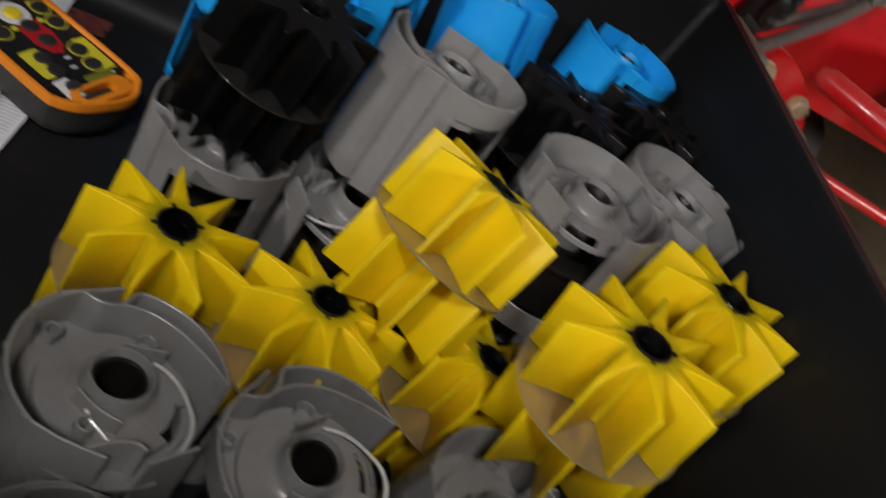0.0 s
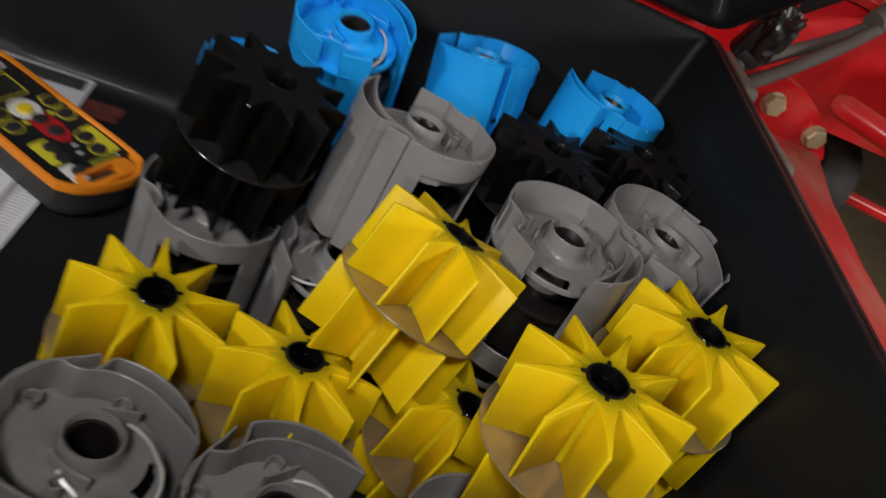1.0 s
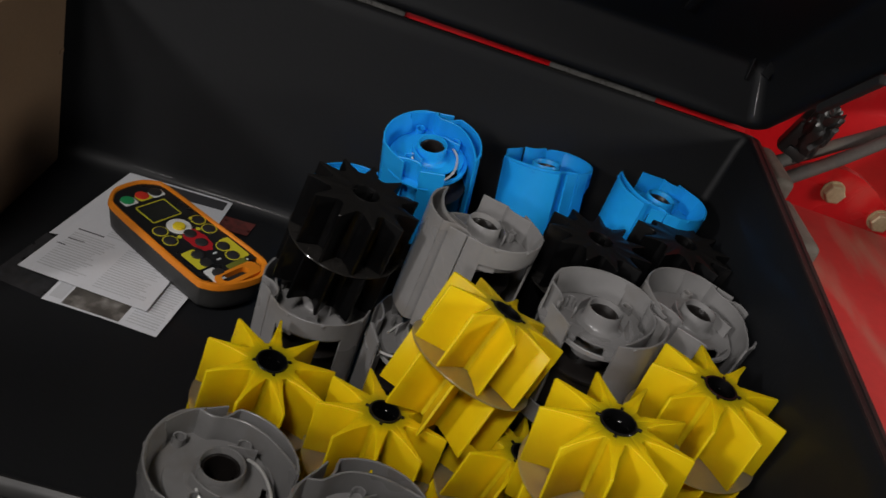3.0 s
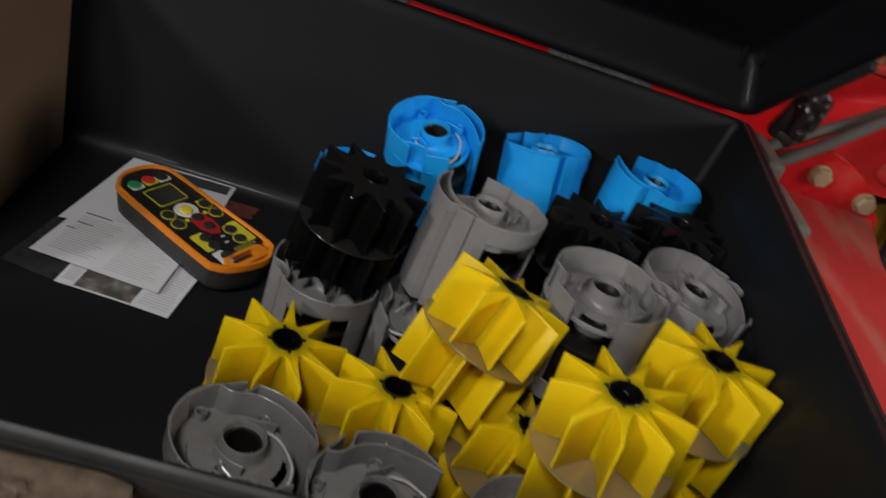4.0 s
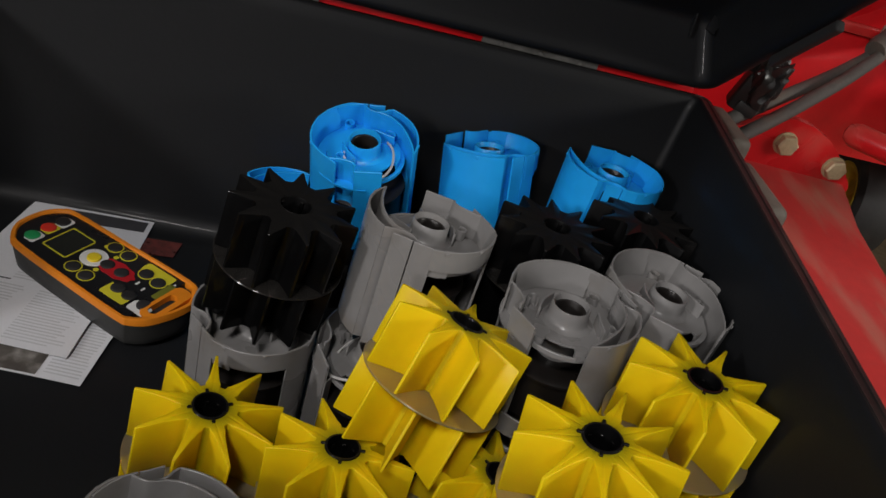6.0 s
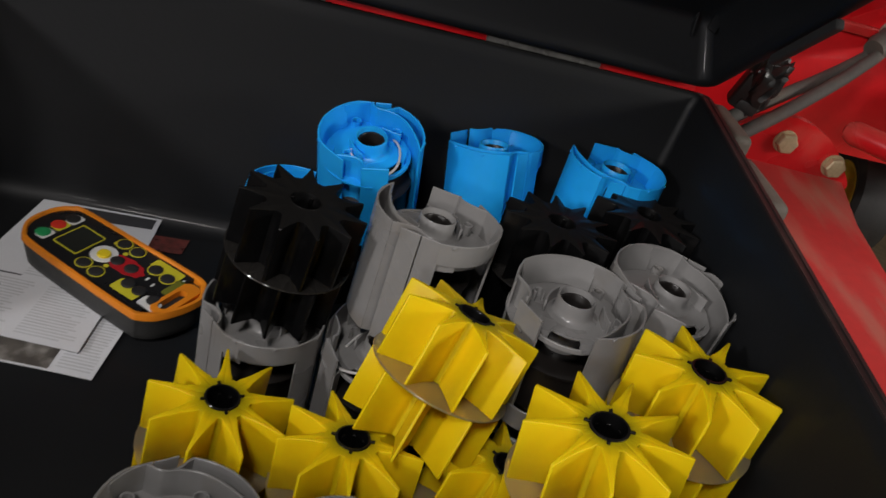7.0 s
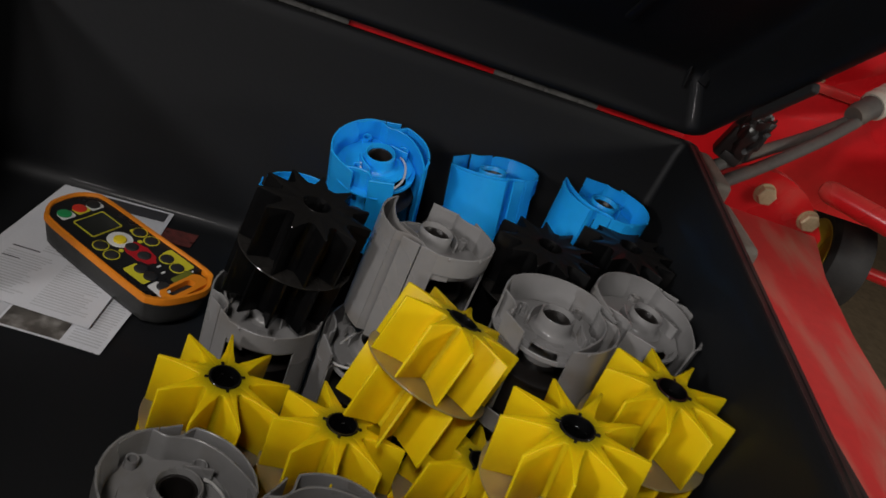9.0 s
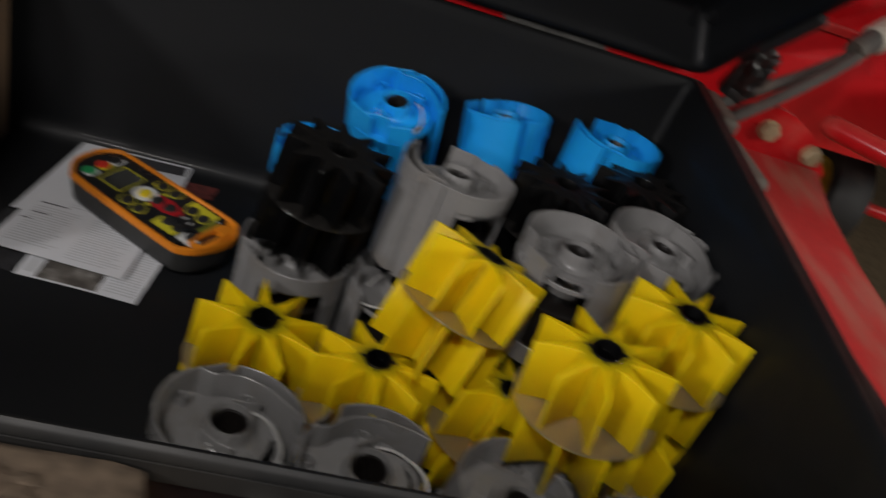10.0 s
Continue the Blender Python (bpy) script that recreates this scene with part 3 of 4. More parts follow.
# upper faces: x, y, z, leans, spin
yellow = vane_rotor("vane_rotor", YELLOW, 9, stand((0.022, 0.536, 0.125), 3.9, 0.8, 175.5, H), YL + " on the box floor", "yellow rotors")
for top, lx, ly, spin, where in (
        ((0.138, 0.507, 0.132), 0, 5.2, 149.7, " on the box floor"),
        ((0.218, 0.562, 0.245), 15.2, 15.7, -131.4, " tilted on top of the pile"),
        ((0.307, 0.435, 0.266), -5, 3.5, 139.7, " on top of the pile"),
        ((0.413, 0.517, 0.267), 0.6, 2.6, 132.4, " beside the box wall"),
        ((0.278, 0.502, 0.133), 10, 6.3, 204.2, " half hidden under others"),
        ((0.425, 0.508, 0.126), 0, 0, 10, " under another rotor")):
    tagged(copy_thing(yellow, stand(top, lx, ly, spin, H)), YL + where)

grey = drum("spiral_drum", GREY, 0.0645, stand((0.189, 0.701, 0.254), 2.3, 5.5, 231, H), GL + " standing on another", "grey drums")
for top, lx, ly, spin, where in (
        ((0.319, 0.6115, 0.253), -1.8, 2.4, 7, " on top of the pile"),
        ((0.430, 0.660, 0.254), 3.2, 0.4, 42, " beside the box wall"),
        ((0.275, 0.3695, 0.137), 4.8, -2.5, 38, " half under yellow rotors"),
        ((0.0424, 0.6705, 0.125), 0, 0, 200, " holding a black rotor"),
        ((0.012, 0.272, 0.120), 0, 0, 60, " near the front wall"),
        ((0.318, 0.612, 0.125), 0, 0, 0, " in the lower layer"),
        ((0.432, 0.664, 0.125), 0, 0, 120, " in the lower layer"),
        ((0.400, 0.345, 0.125), 0, 0, 80, " near the front wall")):
    tagged(copy_thing(grey, stand(top, lx, ly, spin, H)), GL + where)

wired = drum("spiral_drum", GREY, 0.0645, stand((0.015, 0.406, 0.129), 2.5, 5.0, 102, H), GL + " and a bent steel wire", "grey drums", True, 0.95)
tagged(copy_thing(wired, stand((0.138, 0.379, 0.134), -0.5, -2, 128, H)), GL + " and a wire, beside yellow rotors")
tagged(copy_thing(wired, stand((0.165, 0.652, 0.125), 0, 0, 0, H)), GL + " in the lower layer")

drum("spiral_drum", BLUE, 0.060, stand((0.1153, 0.8461, 0.2480), -8.0, -12.4, 70, H), BL + " tilted against the back wall", "blue drums", True)
blue = drum("spiral_drum", BLUE, 0.060, stand((0.267, 0.914, 0.240), -8.5, 11, 290, H), BL + " leaning at the back wall", "blue drums")
for top, lx, ly, spin, where in (
        ((0.414, 0.880, 0.2613), 0.8, 2.4, 246, " standing on another"),
        ((0.041, 0.892, 0.125), 0, 0, 160, " behind a black rotor"),
        ((0.312, 0.884, 0.125), 0, 0, 160, " in the lower layer"),
        ((0.432, 0.878, 0.125), 0, 0, 20, " in the lower layer")):
    tagged(copy_thing(blue, stand(top, lx, ly, spin, H)), BL + where)

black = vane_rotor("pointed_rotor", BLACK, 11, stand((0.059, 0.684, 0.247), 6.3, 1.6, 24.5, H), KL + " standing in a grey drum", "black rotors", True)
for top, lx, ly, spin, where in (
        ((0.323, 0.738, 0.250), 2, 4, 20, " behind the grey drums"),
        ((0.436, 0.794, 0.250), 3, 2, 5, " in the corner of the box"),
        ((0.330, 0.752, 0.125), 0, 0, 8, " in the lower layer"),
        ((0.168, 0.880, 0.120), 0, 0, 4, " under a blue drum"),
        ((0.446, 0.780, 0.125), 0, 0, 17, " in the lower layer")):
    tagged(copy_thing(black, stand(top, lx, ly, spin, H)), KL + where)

# ---- papers, remote control, cardboard box ----


def sheet(name, corners, z, mat, label, bars=(), curl=0.004):
    """A paper sheet from its four plan corners (a, b, c, d round), slightly uneven; bars: (u0, u1, v0, v1, material) printed on it."""
    ob = empty(name, pose(0, 0, 0), label, "paper", "papers on the box floor")
    a, b, c, d = [Vector(p) for p in corners]
    n = 12

    def at(u, v):
        p = a * (1 - u) * (1 - v) + b * u * (1 - v) + c * u * v + d * (1 - u) * v
        return Vector((p.x, p.y, z + curl * (noise.noise((p.x * 9, p.y * 9, z * 90)) * 0.5 + 0.5)))

    bm = bmesh.new()
    grid = [[[bm.verts.new(at(i / n, j / n) + Vector((0, 0, h))) for j in range(n + 1)] for i in range(n + 1)] for h in (0, 0.0003)]
    for i in range(n):
        for j in range(n):
            for g in grid:
                bm.faces.new((g[i][j], g[i + 1][j], g[i + 1][j + 1], g[i][j + 1]))
    rim = [(i, 0) for i in range(n)] + [(n, j) for j in range(n)] + [(i, n) for i in range(n, 0, -1)] + [(0, j) for j in range(n, 0, -1)]
    for (i, j), (k, m) in zip(rim, rim[1:] + rim[:1]):
        bm.faces.new((grid[0][i][j], grid[0][k][m], grid[1][k][m], grid[1][i][j]))
    part("leaf", bm, mat, ob)
    for kind, ink in (("print_line", INK), ("print_heading", DARKINK), ("print_photo", PHOTO)):
        for u0, u1, v0, v1, _ in [q for q in bars if q[4] is ink]:
            bm = bmesh.new()
            k = max(3, int((u1 - u0) * n * 2))
            row = [[bm.verts.new(at(u0 + (u1 - u0) * s / k, v) + Vector((0, 0, 0.0007))) for s in range(k + 1)] for v in (v0, v1)]
            for s in range(k):
                bm.faces.new((row[0][s], row[0][s + 1], row[1][s + 1], row[1][s]))
            part(kind, bm, ink, ob)
    return ob


def text_bars(rng, u0, u1, v0, v1, rows, ragged=0.3):
    out = []
    for i in range(rows):
        v = v0 + (v1 - v0) * i / rows
        out.append((u0, u1 - (u1 - u0) * ragged * rng.random(), v, v + (v1 - v0) / rows * 0.42, INK))
    return out


rng = random.Random(4)
photo_bars = [(0.16, 0.66, 0.015, 0.34, PHOTO), (0.03, 0.14, 0.05, 0.30, INK)] + text_bars(rng, 0.70, 0.97, 0.05, 0.95, 30, 0.1)
sheet("printed_leaflet", [(-0.255, 0.655), (-0.120, 0.646), (-0.100, 0.800), (-0.240, 0.810)], 0.0008, PAPER, "white leaflet with a dark photo on the box floor", photo_bars)
bars = text_bars(rng, 0.08, 0.46, 0.10, 0.62, 16) + text_bars(rng, 0.54, 0.94, 0.06, 0.62, 18) + text_bars(rng, 0.30, 0.75, 0.68, 0.84, 5)
bars += [(0.08, 0.30, 0.645, 0.66, DARKINK), (0.08, 0.22, 0.50, 0.512, DARKINK), (0.30, 0.62, 0.86, 0.875, DARKINK), (0.05, 0.12, 0.40, 0.412, DARKINK)]
sheet("printed_leaflet", [(-0.300, 0.690), (-0.143, 0.675), (-0.130, 0.830), (-0.275, 0.835)], 0.0062, PAPER, "white text leaflet lying under the remote control", bars)
bars = [(0.30, 0.96, 0.82, 0.97, DARKINK)] + text_bars(rng, 0.35, 0.92, 0.30, 0.74, 8)
sheet("printed_leaflet", [(-0.300, 0.765), (-0.128, 0.800), (-0.122, 0.945), (-0.270, 0.940)], 0.0034, PAPER, "white leaflet with a dark heading strip", bars, 0.003)
sheet("dark_flyer", [(-0.322, 0.668), (-0.242, 0.655), (-0.205, 0.742), (-0.304, 0.768)], 0.0004, material("dark_grey_print", (0.030, 0.030, 0.032), 0.35, spread=0.5, patch=50, grain=140), "dark grey flyer under white leaflets", curl=0.0006)
sheet("dark_flyer", [(-0.135, 0.878), (-0.083, 0.882), (-0.079, 0.914), (-0.130, 0.912)], 0.0012, material("dark_red_print", (0.115, 0.026, 0.022), 0.35, spread=0.6, patch=60, grain=120), "small dark red flyer on the box floor", curl=0.002)


def remote_control():
    m = pose(-0.143, 0.7895, 0.0065, 0, 0, math.degrees(math.atan2(-0.515, 0.857)))
    ob = empty("remote_control", m, "black remote control with an orange bezel and round keys", "remote control")
    key = [(-0.118, 0.0), (-0.116, 0.022), (-0.106, 0.040), (-0.088, 0.048), (0.0, 0.0475), (0.088, 0.0465), (0.106, 0.036), (0.1155, 0.020), (0.1130, -0.004), (0.1030, -0.029), (0.0890, -0.0425), (0.074, -0.0465), (0.0, -0.047), (-0.085, -0.045), (-0.104, -0.036), (-0.115, -0.020)]
    closed = [Vector(p) for p in key]
    outline = smooth_line(closed + closed[:1], 5)[:-1]

    def level(scale, z, dx=0.0):
        return [(p.x * scale + dx, p.y * (1 - (1 - scale) * 2.3) * (1 + 0.6 * p.x), z) for p in outline]

    bm = bmesh.new()
    rings(bm, [level(0.93, 0.0), level(0.955, 0.003), level(0.965, 0.012), level(0.985, 0.030), level(0.99, 0.0335), level(0.97, 0.0335)], cap=True)
    part("case", bm, CASE, ob, smooth=50)
    bm = bmesh.new()
    rings(bm, [level(0.985, 0.0335), level(1.0, 0.0345), level(1.0, 0.041), level(0.993, 0.0435), level(0.964, 0.0435), level(0.954, 0.0420), level(0.950, 0.0345)], closed=True)
    part("bezel", bm, ORANGE, ob, "orange rubber bezel", smooth=50)
    bm = bmesh.new()
    pad = [(min(p[0], 0.083), p[1]) for p in level(0.953, 0)]
    prism(bm, pad, 0.0345, 0.0405)
    part("keypad", bm, PAD, ob)
    bm = bmesh.new()
    end = round_rect(0.0835, 0.1065, -0.030, 0.034, 0.009, 4)
    hole = round_rect(0.0885, 0.1005, -0.022, 0.018, 0.0058, 4)
    rings(bm, [[(*p, 0.0345) for p in end], [(*p, 0.0422) for p in end], [(*p, 0.0428) for p in hole], [(*p, 0.0345) for p in hole]], closed=True)
    part("lanyard_loop", bm, ORANGE, ob)

    def to_local(x, y):
        v = m.inverted() @ Vector((x, y, 0))
        return v.x, v.y

    def patch(name, x0, x1, y0, y1, mat, r=0.003, z=0.0409):
        bm = bmesh.new()
        prism(bm, round_rect(x0, x1, y0, y1, r, 3), 0.040, z)
        part(name, bm, mat, ob)

    def ring_print(x, y, mat, r=0.0098):
        bm = bmesh.new()
        lathe(bm, [(r - 0.0012, 0.0402), (r - 0.0012, 0.0410), (r, 0.0410), (r, 0.0402)], 24, (x, y), closed=True)
        part("key_ring", bm, mat, ob)

    def round_key(x, y, mat, r=0.0082, h=0.0018, label=""):
        bm = bmesh.new()
        lathe(bm, [(r, 0.040), (r, 0.0405 + h * 0.6), (r * 0.88, 0.0405 + h), (r * 0.5, 0.0405 + h * 1.1), (0.0001, 0.0405 + h * 1.12)], 22, (x, y), cap=True)
        part("key", bm, mat, ob, label)

    # display with its frame
    cx, cy = to_local(-0.187, 0.8175)
    bm = bmesh.new()
    o, i = round_rect(cx - 0.0185, cx + 0.0185, cy - 0.0225, cy + 0.0225, 0.003, 3), round_rect(cx - 0.017, cx + 0.017, cy - 0.021, cy + 0.021, 0.002, 3)
    rings(bm, [[(*p, 0.0402) for p in o], [(*p, 0.0412) for p in o], [(*p, 0.0412) for p in i], [(*p, 0.0402) for p in i]], closed=True)
    display = part("display_frame", bm, LIME, ob)
    patch("display", cx - 0.0168, cx + 0.0168, cy - 0.0205, cy + 0.0205, material("dark_display", (0.02, 0.022, 0.018), 0.12, spread=0.1), 0.002)
    for x, y, mat, back in ((-0.228, 0.819, KEYGREEN, WHITE), (-0.217, 0.838, KEYBRIGHT, LIME), (-0.206, 0.854, KEY, WHITE)):
        u, v = to_local(x, y)
        patch("key_backing", u - 0.004, u + 0.0105, v - 0.0095, v + 0.0095, back)
        round_key(u, v, mat, 0.0086)
    u, v = to_local(-0.154, 0.799)
    bm = bmesh.new()
    lathe(bm, [(0.0001, 0.0412), (0.0152, 0.0412), (0.0158, 0.040)], 30, (u, v), cap=True)
    part("white_dial", bm, WHITE, ob)
    round_key(u + 0.001, v - 0.001, material("bright_yellow_key", (0.80, 0.60, 0.02), 0.4, spread=0.05), 0.0080, 0.0034, "bright yellow key")
    ur, vr = to_local(-0.126, 0.785)
    bm = bmesh.new()
    blob = [Vector((ur, vr)) + Vector((0.0255 * math.cos(a), 0.0130 * math.sin(a))) * (1 + 0.05 * math.sin(9 * a)) for a in [2 * math.pi * k / 48 for k in range(48)]]
    prism(bm, blob, 0.040, 0.0410)
    part("red_patch", bm, KEYRED, ob)
    for x, y in ((-0.137, 0.791), (-0.119, 0.781)):
        round_key(*to_local(x, y), KEY)
    for x, y in ((-0.170, 0.778), (-0.153, 0.766), (-0.138, 0.824), (-0.120, 0.813), (-0.093, 0.787), (-0.077, 0.775)):
        u, v = to_local(x, y)
        ring_print(u, v, LIME)
        round_key(u, v, KEY)
    u, v = to_local(-0.085, 0.783)
    patch("lime_patch", u - 0.021, u + 0.021, v + 0.001, v + 0.0165, LIME, 0.003, 0.0406)
    u, v = to_local(-0.110, 0.7495)
    patch("lime_patch", u - 0.019, u + 0.016, v - 0.0150, v + 0.0055, LIME, 0.003, 0.0406)
    for x, y in ((-0.115, 0.755), (-0.101, 0.746)):
        round_key(*to_local(x, y), KEY)
    u, v = to_local(-0.082, 0.734)
    patch("white_patch", u - 0.012, u + 0.012, v - 0.0150, v + 0.002, WHITE, 0.003, 0.0406)
    round_key(u, v, KEY)
    for x, y in ((-0.158, 0.789), (-0.146, 0.779), (-0.147, 0.823), (-0.132, 0.806)):
        u, v = to_local(x, y)
        patch("lime_dot", u - 0.003, u + 0.003, v - 0.003, v + 0.003, LIME, 0.0028)
    u, v = to_local(-0.068, 0.762)
    patch("maker_plate", u - 0.004, u + 0.004, v - 0.0155, v + 0.0155, material("olive_print", (0.16, 0.17, 0.02), 0.5), 0.002)
    for x, y, mat in ((-0.098, 0.769, WHITE), (-0.090, 0.760, WHITE), (-0.060, 0.775, WHITE)):
        u, v = to_local(x, y)
        patch("print_mark", u - 0.001, u + 0.0015, v - 0.003, v + 0.003, mat, 0.0006)
    return ob


remote_control()


def carton():
    ob = empty("cardboard_box", pose(-0.485, 0.775, 0.001), "closed brown cardboard box standing in the storage box", "box")
    bm = bmesh.new()
    block(bm, (0.24, 0.34, 0.28), pose(0, -0.02, 0.14), 0.003)
    part("body", bm, CARD, ob)
    bm = bmesh.new()
    block(bm, (0.05, 0.342, 0.0006), pose(0, -0.02, 0.2805))
    block(bm, (0.05, 0.0006, 0.06), pose(0, -0.1905, 0.25))
    part("packing_tape", bm, material("brown_packing_tape", (0.30, 0.2, 0.1), 0.25, spread=0.1), ob)
    bm = bmesh.new()
    block(bm, (0.0012, 0.010, 0.006), pose(0.1203, 0.143, 0.168), 0.0004, 1)
    part("torn_edge", bm, CARD, ob)
    return ob


carton()

# ---- the red machine round the box ----


def hex_bolt(m, r=0.017):
    ob = empty("hex_bolt", m, "dusty zinc-plated hexagon bolt in the red plate", "bolt", "bolts of the red plate")
    bm = bmesh.new()
    lathe(bm, [(0.0001, 0.0), (r * 1.10, 0.0), (r * 1.10, 0.002), (0.0001, 0.002)], 28, cap=True)
    part("washer", bm, ZINC, ob)
    bm = bmesh.new()
    hexagon = [polar(r, 60 * k + 10) for k in range(6)]
    rings(bm, [[(*p, 0.002) for p in hexagon], [(*p, 0.0125) for p in hexagon], [(*(p * 0.86), 0.0145) for p in hexagon]], cap=True)
    part("head", bm, ZINC, ob, smooth=20)
    return ob


def machine_frame():
    ob = empty("red_machine", pose(0, 0, 0), "red painted steel machine frame with dust on it", "machine")
    bm = bmesh.new()
    block(bm, (1.30, 0.05, 0.12), pose(-0.13, Y1 + 0.050, RIM - 0.0595), 0.006)
    part("rear_bar", bm, RED, ob)
    bm = bmesh.new()
    outline = [(0.56, -0.02), (0.60, 0.19), (0.640, 0.228), (0.667, 0.245), (0.719, 0.272), (0.755, 0.278), (0.789, 0.272), (0.822, 0.258), (0.849, 0.238), (0.872, 0.215), (0.886, 0.200), (0.893, 0.190), (0.893, 0.15), (0.90, 0.02), (0.90, -0.05)]
    loops = [[(x, y, z) for x, z in outline] for y in (1.137, 1.155)]
    rings(bm, loops, cap=True)
    part("bolt_plate", bm, RED, ob)
    bm = bmesh.new()
    block(bm, (1.52, 0.02, 0.95), pose(1.24, 1.52, 0.725), 0.004)
    part("rear_plate", bm, RED, ob)
    bm = bmesh.new()
    block(bm, (1.5, 0.02, 0.212), pose(1.25, 1.35, 0.266), 0.004)
    block(bm, (0.42, 0.02, 0.56), pose(0.71, 1.364, 0.07), 0.004)
    block(bm, (1.5, 0.026, 0.014), pose(1.25, 1.347, 0.380), 0.003)
    part("side_plate", bm, RED, ob)
    bm = bmesh.new()
    outline = [(0.62, 0.30), (0.80, 0.40), (0.93, 0.56), (1.9, 1.30), (1.9, 1.0), (0.95, 0.37), (0.80, 0.30)]
    rings(bm, [[(x, y, z) for x, z in outline] for y in (1.46, 1.49)], cap=True)
    part("upper_plate", bm, RED, ob)
    bm = bmesh.new()
    right = [Vector((0.890, 1.155, 0.193)), Vector((0.845, 1.00, 0.192)), Vector((0.825, 0.85, 0.190)), Vector((0.808, 0.40, 0.188)), Vector((0.800, -0.10, 0.186))]
    wide, deep = Vector((-0.26, 0.0, 0.006)), Vector((0, 0, -0.05))
    rings(bm, [[p, p + wide, p + wide + deep, p + deep] for p in right], cap=True)
    bmesh.ops.bevel(bm, geom=bm.edges[:], offset=0.004, segments=2, affect="EDGES")
    part("side_beam", bm, REDDUST, ob)
    bm = bmesh.new()
    line = [Vector((0.866, 1.151, 0.271)).lerp(Vector((1.30, 0.72, 0.30)), k / 6) for k in range(7)]
    tube(bm, [line[0] + Vector((-0.014, 0.012, 0)), line[0] + Vector((-0.012, 0.010, 0)), line[0] + Vector((-0.006, 0.005, 0))] + line, [0.004, 0.012, 0.017] + [0.0195] * 7, 18)
    part("red_arm", bm, RED, ob)
    for x in (-0.70, 0.0, 0.45):
        bm = bmesh.new()
        block(bm, (0.10, 1.0, 0.08), pose(x, 0.58, -0.0505), 0.006)
        part("cross_member", bm, RED, ob)
    for x, y in ((-0.70, 0.16), (0.45, 0.16), (-0.70, 1.02), (0.45, 1.02)):
        bm = bmesh.new()
        block(bm, (0.09, 0.09, -GROUND - 0.09), pose(x, y, (GROUND - 0.09) / 2), 0.006)
        part("leg", bm, RED, ob)
    return ob


machine = machine_frame()
hex_bolt(pose(0.755, 1.137, 0.238, 90, 0, 0))
hex_bolt(pose(0.850, 1.137, 0.217, 90, 0, 0))
tagged(hex_bolt(pose(0.905, 1.455, 0.372, 90, 0, 0), 0.012), "small dusty hexagon bolt in the upper red plate")

# hoses tied together
for line in ([(0.552, 0.960, 0.266), (0.600, 1.000, 0.281), (0.672, 1.060, 0.297), (0.743, 1.120, 0.315), (0.820, 1.185, 0.338), (0.893, 1.250, 0.363), (0.98, 1.32, 0.398), (1.30, 1.44, 0.56)],
             [(0.545, 0.990, 0.278), (0.592, 1.030, 0.290), (0.690, 1.112, 0.307), (0.798, 1.200, 0.327), (0.870, 1.256, 0.347), (0.93, 1.30, 0.370), (1.02, 1.36, 0.41), (1.32, 1.47, 0.57)]):
    bm = bmesh.new()
    tube(bm, smooth_line(line, 8), 0.0100, 14)
    tagged(part("hydraulic_hose", bm, HOSE), "dusty grey hydraulic hose running along the red frame", "hose", "hoses")

# taped bundle hanging under the lid: a boxy plug and crumpled film round it
bundle = empty("taped_plug", pose(0.629, 1.058, 0.342, 0, 2, -18), "black plug wrapped in crumpled black tape under the lid", "plug")
bm = bmesh.new()
block(bm, (0.042, 0.034, 0.054), pose(-0.006, 0, -0.016, 0, 12, 0), 0.007, 3)
block(bm, (0.030, 0.040, 0.016), pose(-0.004, 0, -0.034, 0, 12, 0), 0.004, 2)
part("plug_body", bm, TAPE, bundle, "black plastic plug")
bm = bmesh.new()
bmesh.ops.create_icosphere(bm, subdivisions=4, radius=1)
for v in bm.verts:
    p = v.co.copy()
    fold = abs(noise.noise(p * 1.6 + Vector((3, 1, 2)))) * 2
    crease = abs(noise.noise(p * 3.4 + Vector((1, 7, 2)))) * 2
    w = 0.95 + 0.22 * noise.noise(p * 1.1) - 0.30 * fold - 0.16 * crease
    q = Vector([math.copysign(abs(c) ** 0.7, c) for c in p])
    v.co = Vector((0.004 + q.x * 0.028 + 0.008 * q.z, q.y * 0.025, 0.006 + q.z * 0.045)) * (0.30 + 0.75 * max(w, 0.45))
part("tape_wrap", bm, TAPE, bundle, "crumpled shiny black tape", smooth=24)
# ribbed sleeve and a tape-wrapped joint where the hoses meet
sleeve = empty("hose_sleeve", pose(0.905, 1.272, 0.378), "dusty cream ribbed sleeve joining the two hoses", "sleeve")
way = Vector((0.125, 0.098, 0.058))
bm = bmesh.new()
tube(bm, [way * k for k in (-0.10, 0.0, 0.10, 0.20, 0.26)], [0.017, 0.021, 0.020, 0.022, 0.019], 14)
part("wrapped_joint", bm, HOSE, sleeve)
bm = bmesh.new()
tube(bm, [way * (0.22 + 0.035 * k) for k in range(28)], [0.027 if k % 4 in (1, 2) else 0.0235 for k in range(28)], 18)
part("ribbed_tube", bm, CREAM, sleeve, "cream ribbed plastic tube")


def latch(y0, y1, z, out, mat=LATCH):
    ob = empty("box_latch", pose(X1 + 0.0185 - taper(X1, (y0 + y1) / 2), (y0 + y1) / 2, z, 0, 0, 3), "dusty grey plastic latch on the outside of the box", "latch", "latches of the box")
    bm = bmesh.new()
    block(bm, (out, y1 - y0, 0.050), pose(out / 2, 0, 0), 0.012, 4)
    part("latch_body", bm, mat, ob)
    bm = bmesh.new()
    tube(bm, [(out * 0.6, -(y1 - y0) / 2 - 0.004, -0.018), (out * 0.6, (y1 - y0) / 2 + 0.004, -0.018)], 0.005)
    part("latch_pin", bm, mat, ob)
    return ob


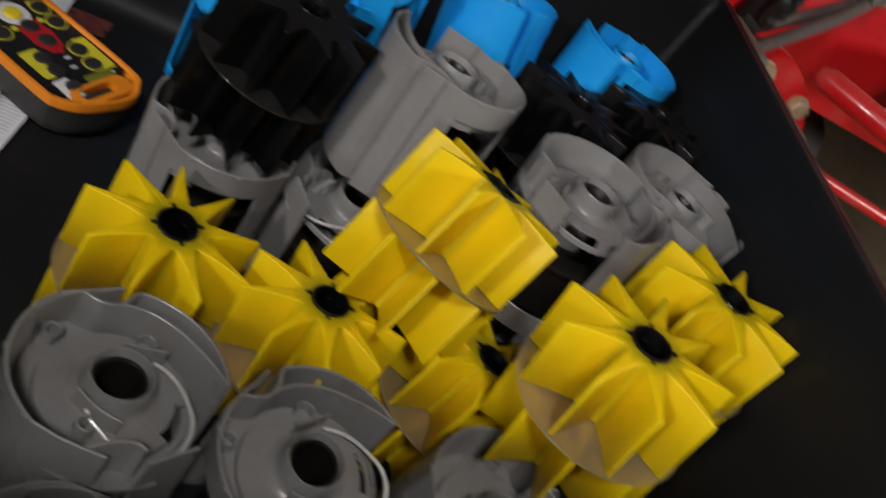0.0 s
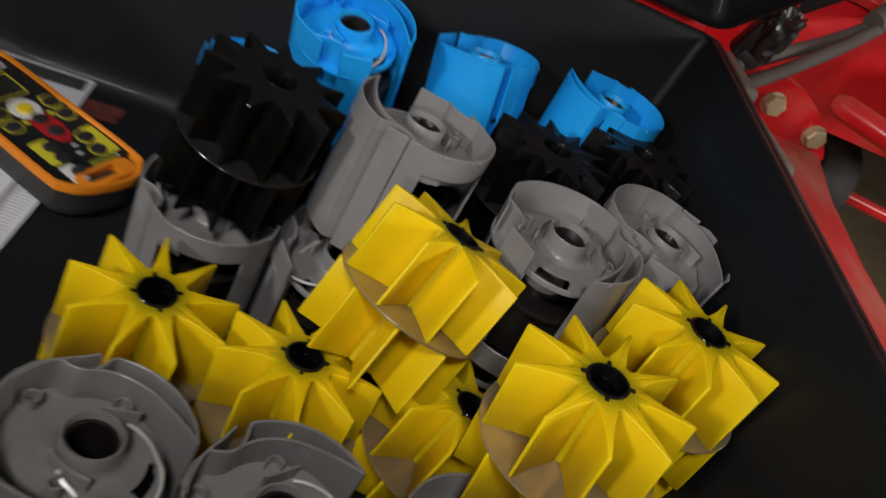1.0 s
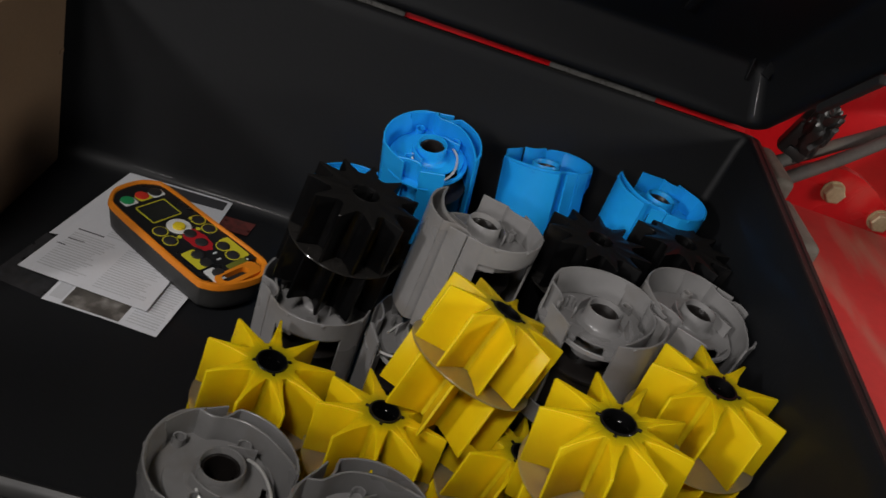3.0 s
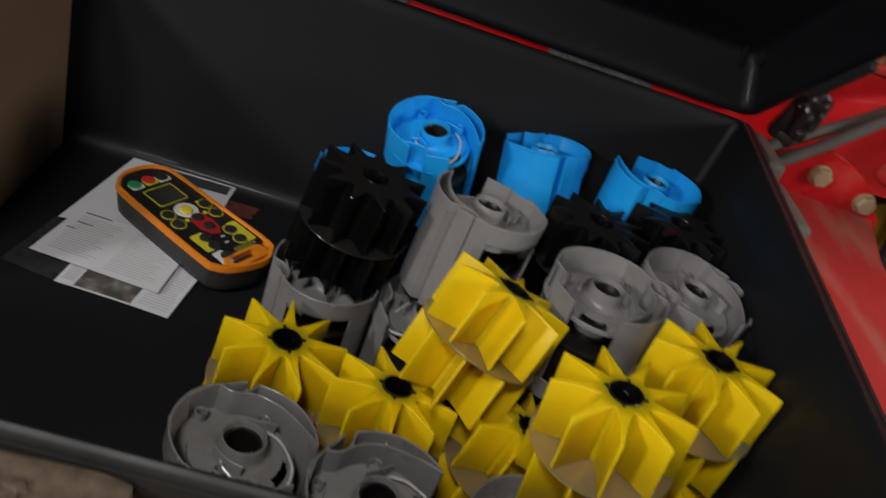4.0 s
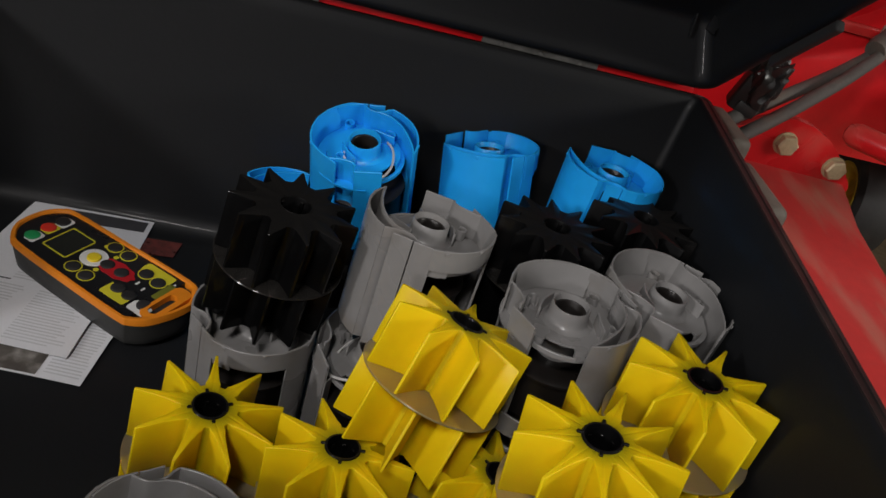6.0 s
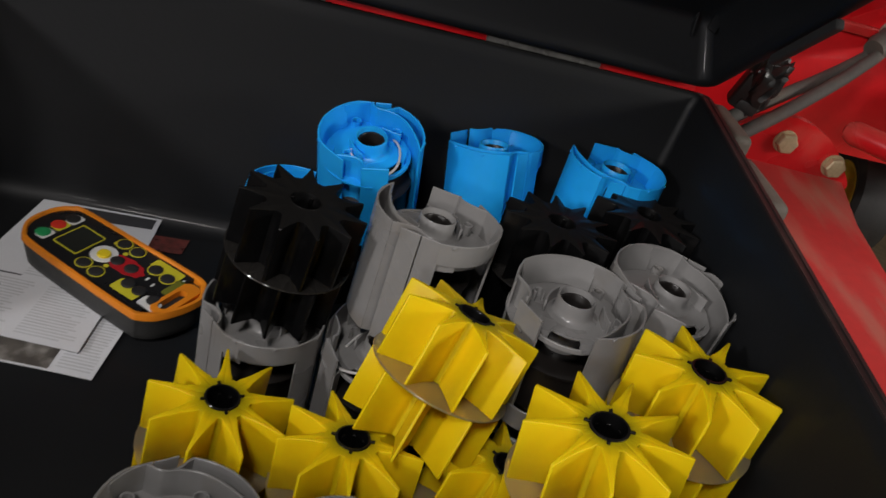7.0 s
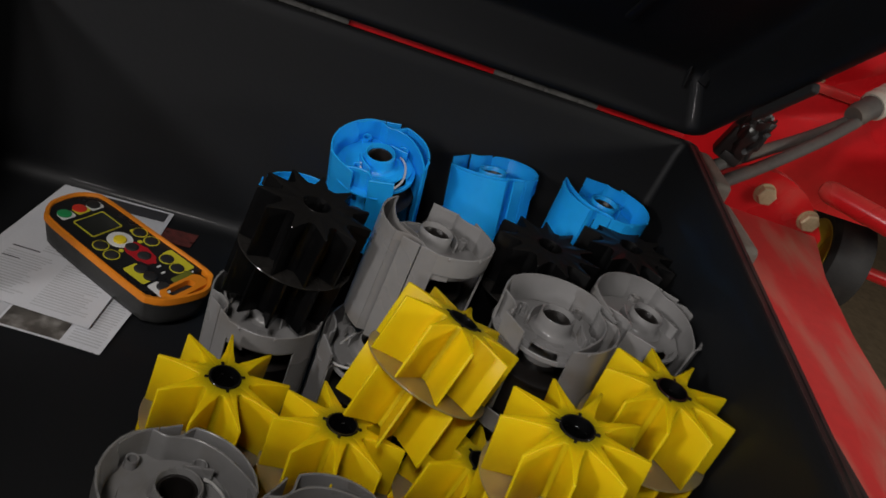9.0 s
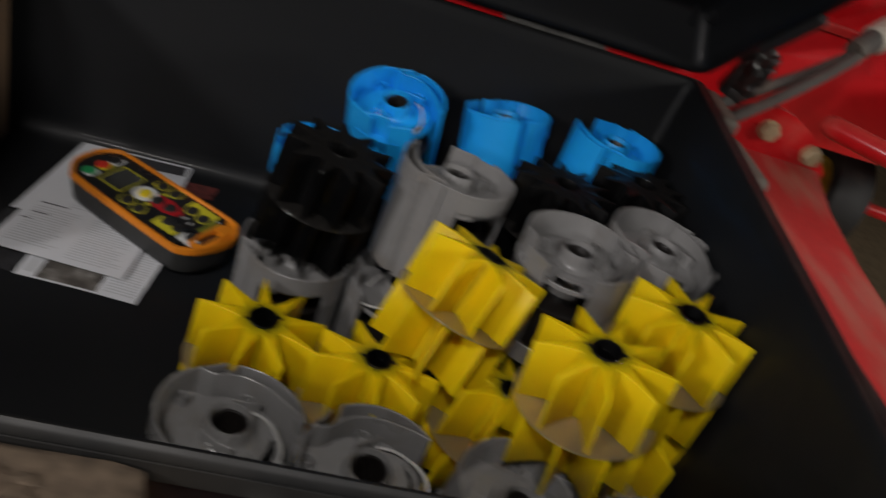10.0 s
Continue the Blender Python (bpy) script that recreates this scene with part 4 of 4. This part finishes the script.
latch(0.885, 0.985, 0.302, 0.032)
latch(0.735, 0.845, 0.298, 0.030)
tagged(latch(0.20, 0.45, 0.306, 0.022, RIMDUST), "dusty black catch on the outside of the box")


def wheel():
    ob = new("wheel")
    ob.matrix_world = look((1.242, 1.56, -0.023), (2.242, 1.40, -0.03))
    ob.parent = machine
    ob["label"] = "black rubber tyre on a dusty yellow rim"
    bm = bmesh.new()
    lathe(bm, [(0.080, -0.045), (0.098, -0.050), (0.114, -0.042), (0.121, -0.022), (0.121, 0.022), (0.114, 0.042), (0.098, 0.050), (0.080, 0.045)], 48, closed=True)
    part("tyre", bm, RUBBER, ob)
    bm = bmesh.new()
    lathe(bm, [(0.0001, 0.0), (0.03, 0.0), (0.040, 0.008), (0.058, 0.004), (0.072, 0.040), (0.076, 0.046), (0.081, 0.046), (0.081, -0.032), (0.0001, -0.01)], 36, cap=True)
    part("rim", bm, WHEELYELLOW, ob)
    bm = bmesh.new()
    tube(bm, [(0, 0, -0.012), (0, 0, -0.55)], 0.016, 12)
    part("axle", bm, RED, ob)
    return ob


wheel()

# dusty deck in front of the box
deck = empty("front_deck", pose(0, 0, 0), "dust-covered tan plank step in front of the box", "step")
for x0, x1, y0, y1, top in ((-0.95, -0.40, 0.082, 0.1853, 0.3345), (-0.397, -0.015, 0.080, 0.1855, 0.3355), (-0.012, 0.50, 0.10, 0.1853, 0.312), (-0.95, -0.10, -0.03, 0.086, 0.250), (-0.097, 0.55, -0.03, 0.097, 0.236)):
    bm = bmesh.new()
    block(bm, (x1 - x0, y1 - y0, 0.03), pose((x0 + x1) / 2, (y0 + y1) / 2, top - 0.015), 0.005)
    bmesh.ops.subdivide_edges(bm, edges=[e for e in bm.edges if e.calc_length() > 0.05], cuts=24, use_grid_fill=True)
    for v in bm.verts:
        rough = noise.noise(v.co * 38) + 0.6 * noise.noise(v.co * 95)
        v.co.z += 0.0020 * rough - 0.0012
        v.co.y = min(v.co.y + 0.0022 * noise.noise(v.co * 60 + Vector((5, 0, 0))), y1)
        if v.co.x > x1 - 0.02:
            v.co.x += 0.007 * noise.noise(v.co * 45)
    part("plank", bm, PLANK, deck, smooth=60)
dirt = random.Random(7)
for x0, y0, z0, wide in ((-0.045, 0.100, 0.3356, 0.016), (-0.035, 0.118, 0.3356, 0.013), (-0.024, 0.097, 0.3356, 0.012), (-0.110, 0.175, 0.3356, 0.013), (0.040, 0.178, 0.3125, 0.022), (0.075, 0.175, 0.3125, 0.018), (0.110, 0.178, 0.3125, 0.014)):
    bm = bmesh.new()
    rim = [Vector((x0, y0)) + polar(wide * (0.45 + 0.6 * dirt.random()), 40 * k) * 0.6 for k in range(9)]
    prism(bm, rim, z0 - 0.002, z0 + 0.0016, 0.0008)
    part("paint_chip", bm, CREAM, deck, "flake of cream paint")
for k in range(34):
    bm = bmesh.new()
    bmesh.ops.create_icosphere(bm, subdivisions=2, radius=1)
    size = 0.004 + 0.009 * dirt.random() ** 2
    x0, y0 = -0.42 + 0.40 * dirt.random(), 0.100 + 0.068 * dirt.random()
    for v in bm.verts:
        v.co *= 0.8 + 0.45 * noise.noise(v.co * 1.7 + Vector((k, 2 * k, 0)))
        v.co = Vector((x0 + v.co.x * size * 1.5, y0 + v.co.y * size, 0.3350 + v.co.z * size * 0.3))
    part("dirt_clod", bm, PLANK, deck)
for x in (-0.9, 0.5):
    bm = bmesh.new()
    block(bm, (0.05, 0.17, 0.205 - GROUND), pose(x, 0.07, (0.205 + GROUND) / 2), 0.004)
    part("post", bm, RED, deck)

bm = bmesh.new()
tube(bm, [(1.10, 1.22, 0.30), (1.16, 1.27, 0.30), (1.34, 1.335, 0.30)], [0.046, 0.05, 0.05], 20)
tagged(part("rubber_roller", bm, RUBBER), "black rubber roller in front of the red plate", "roller")
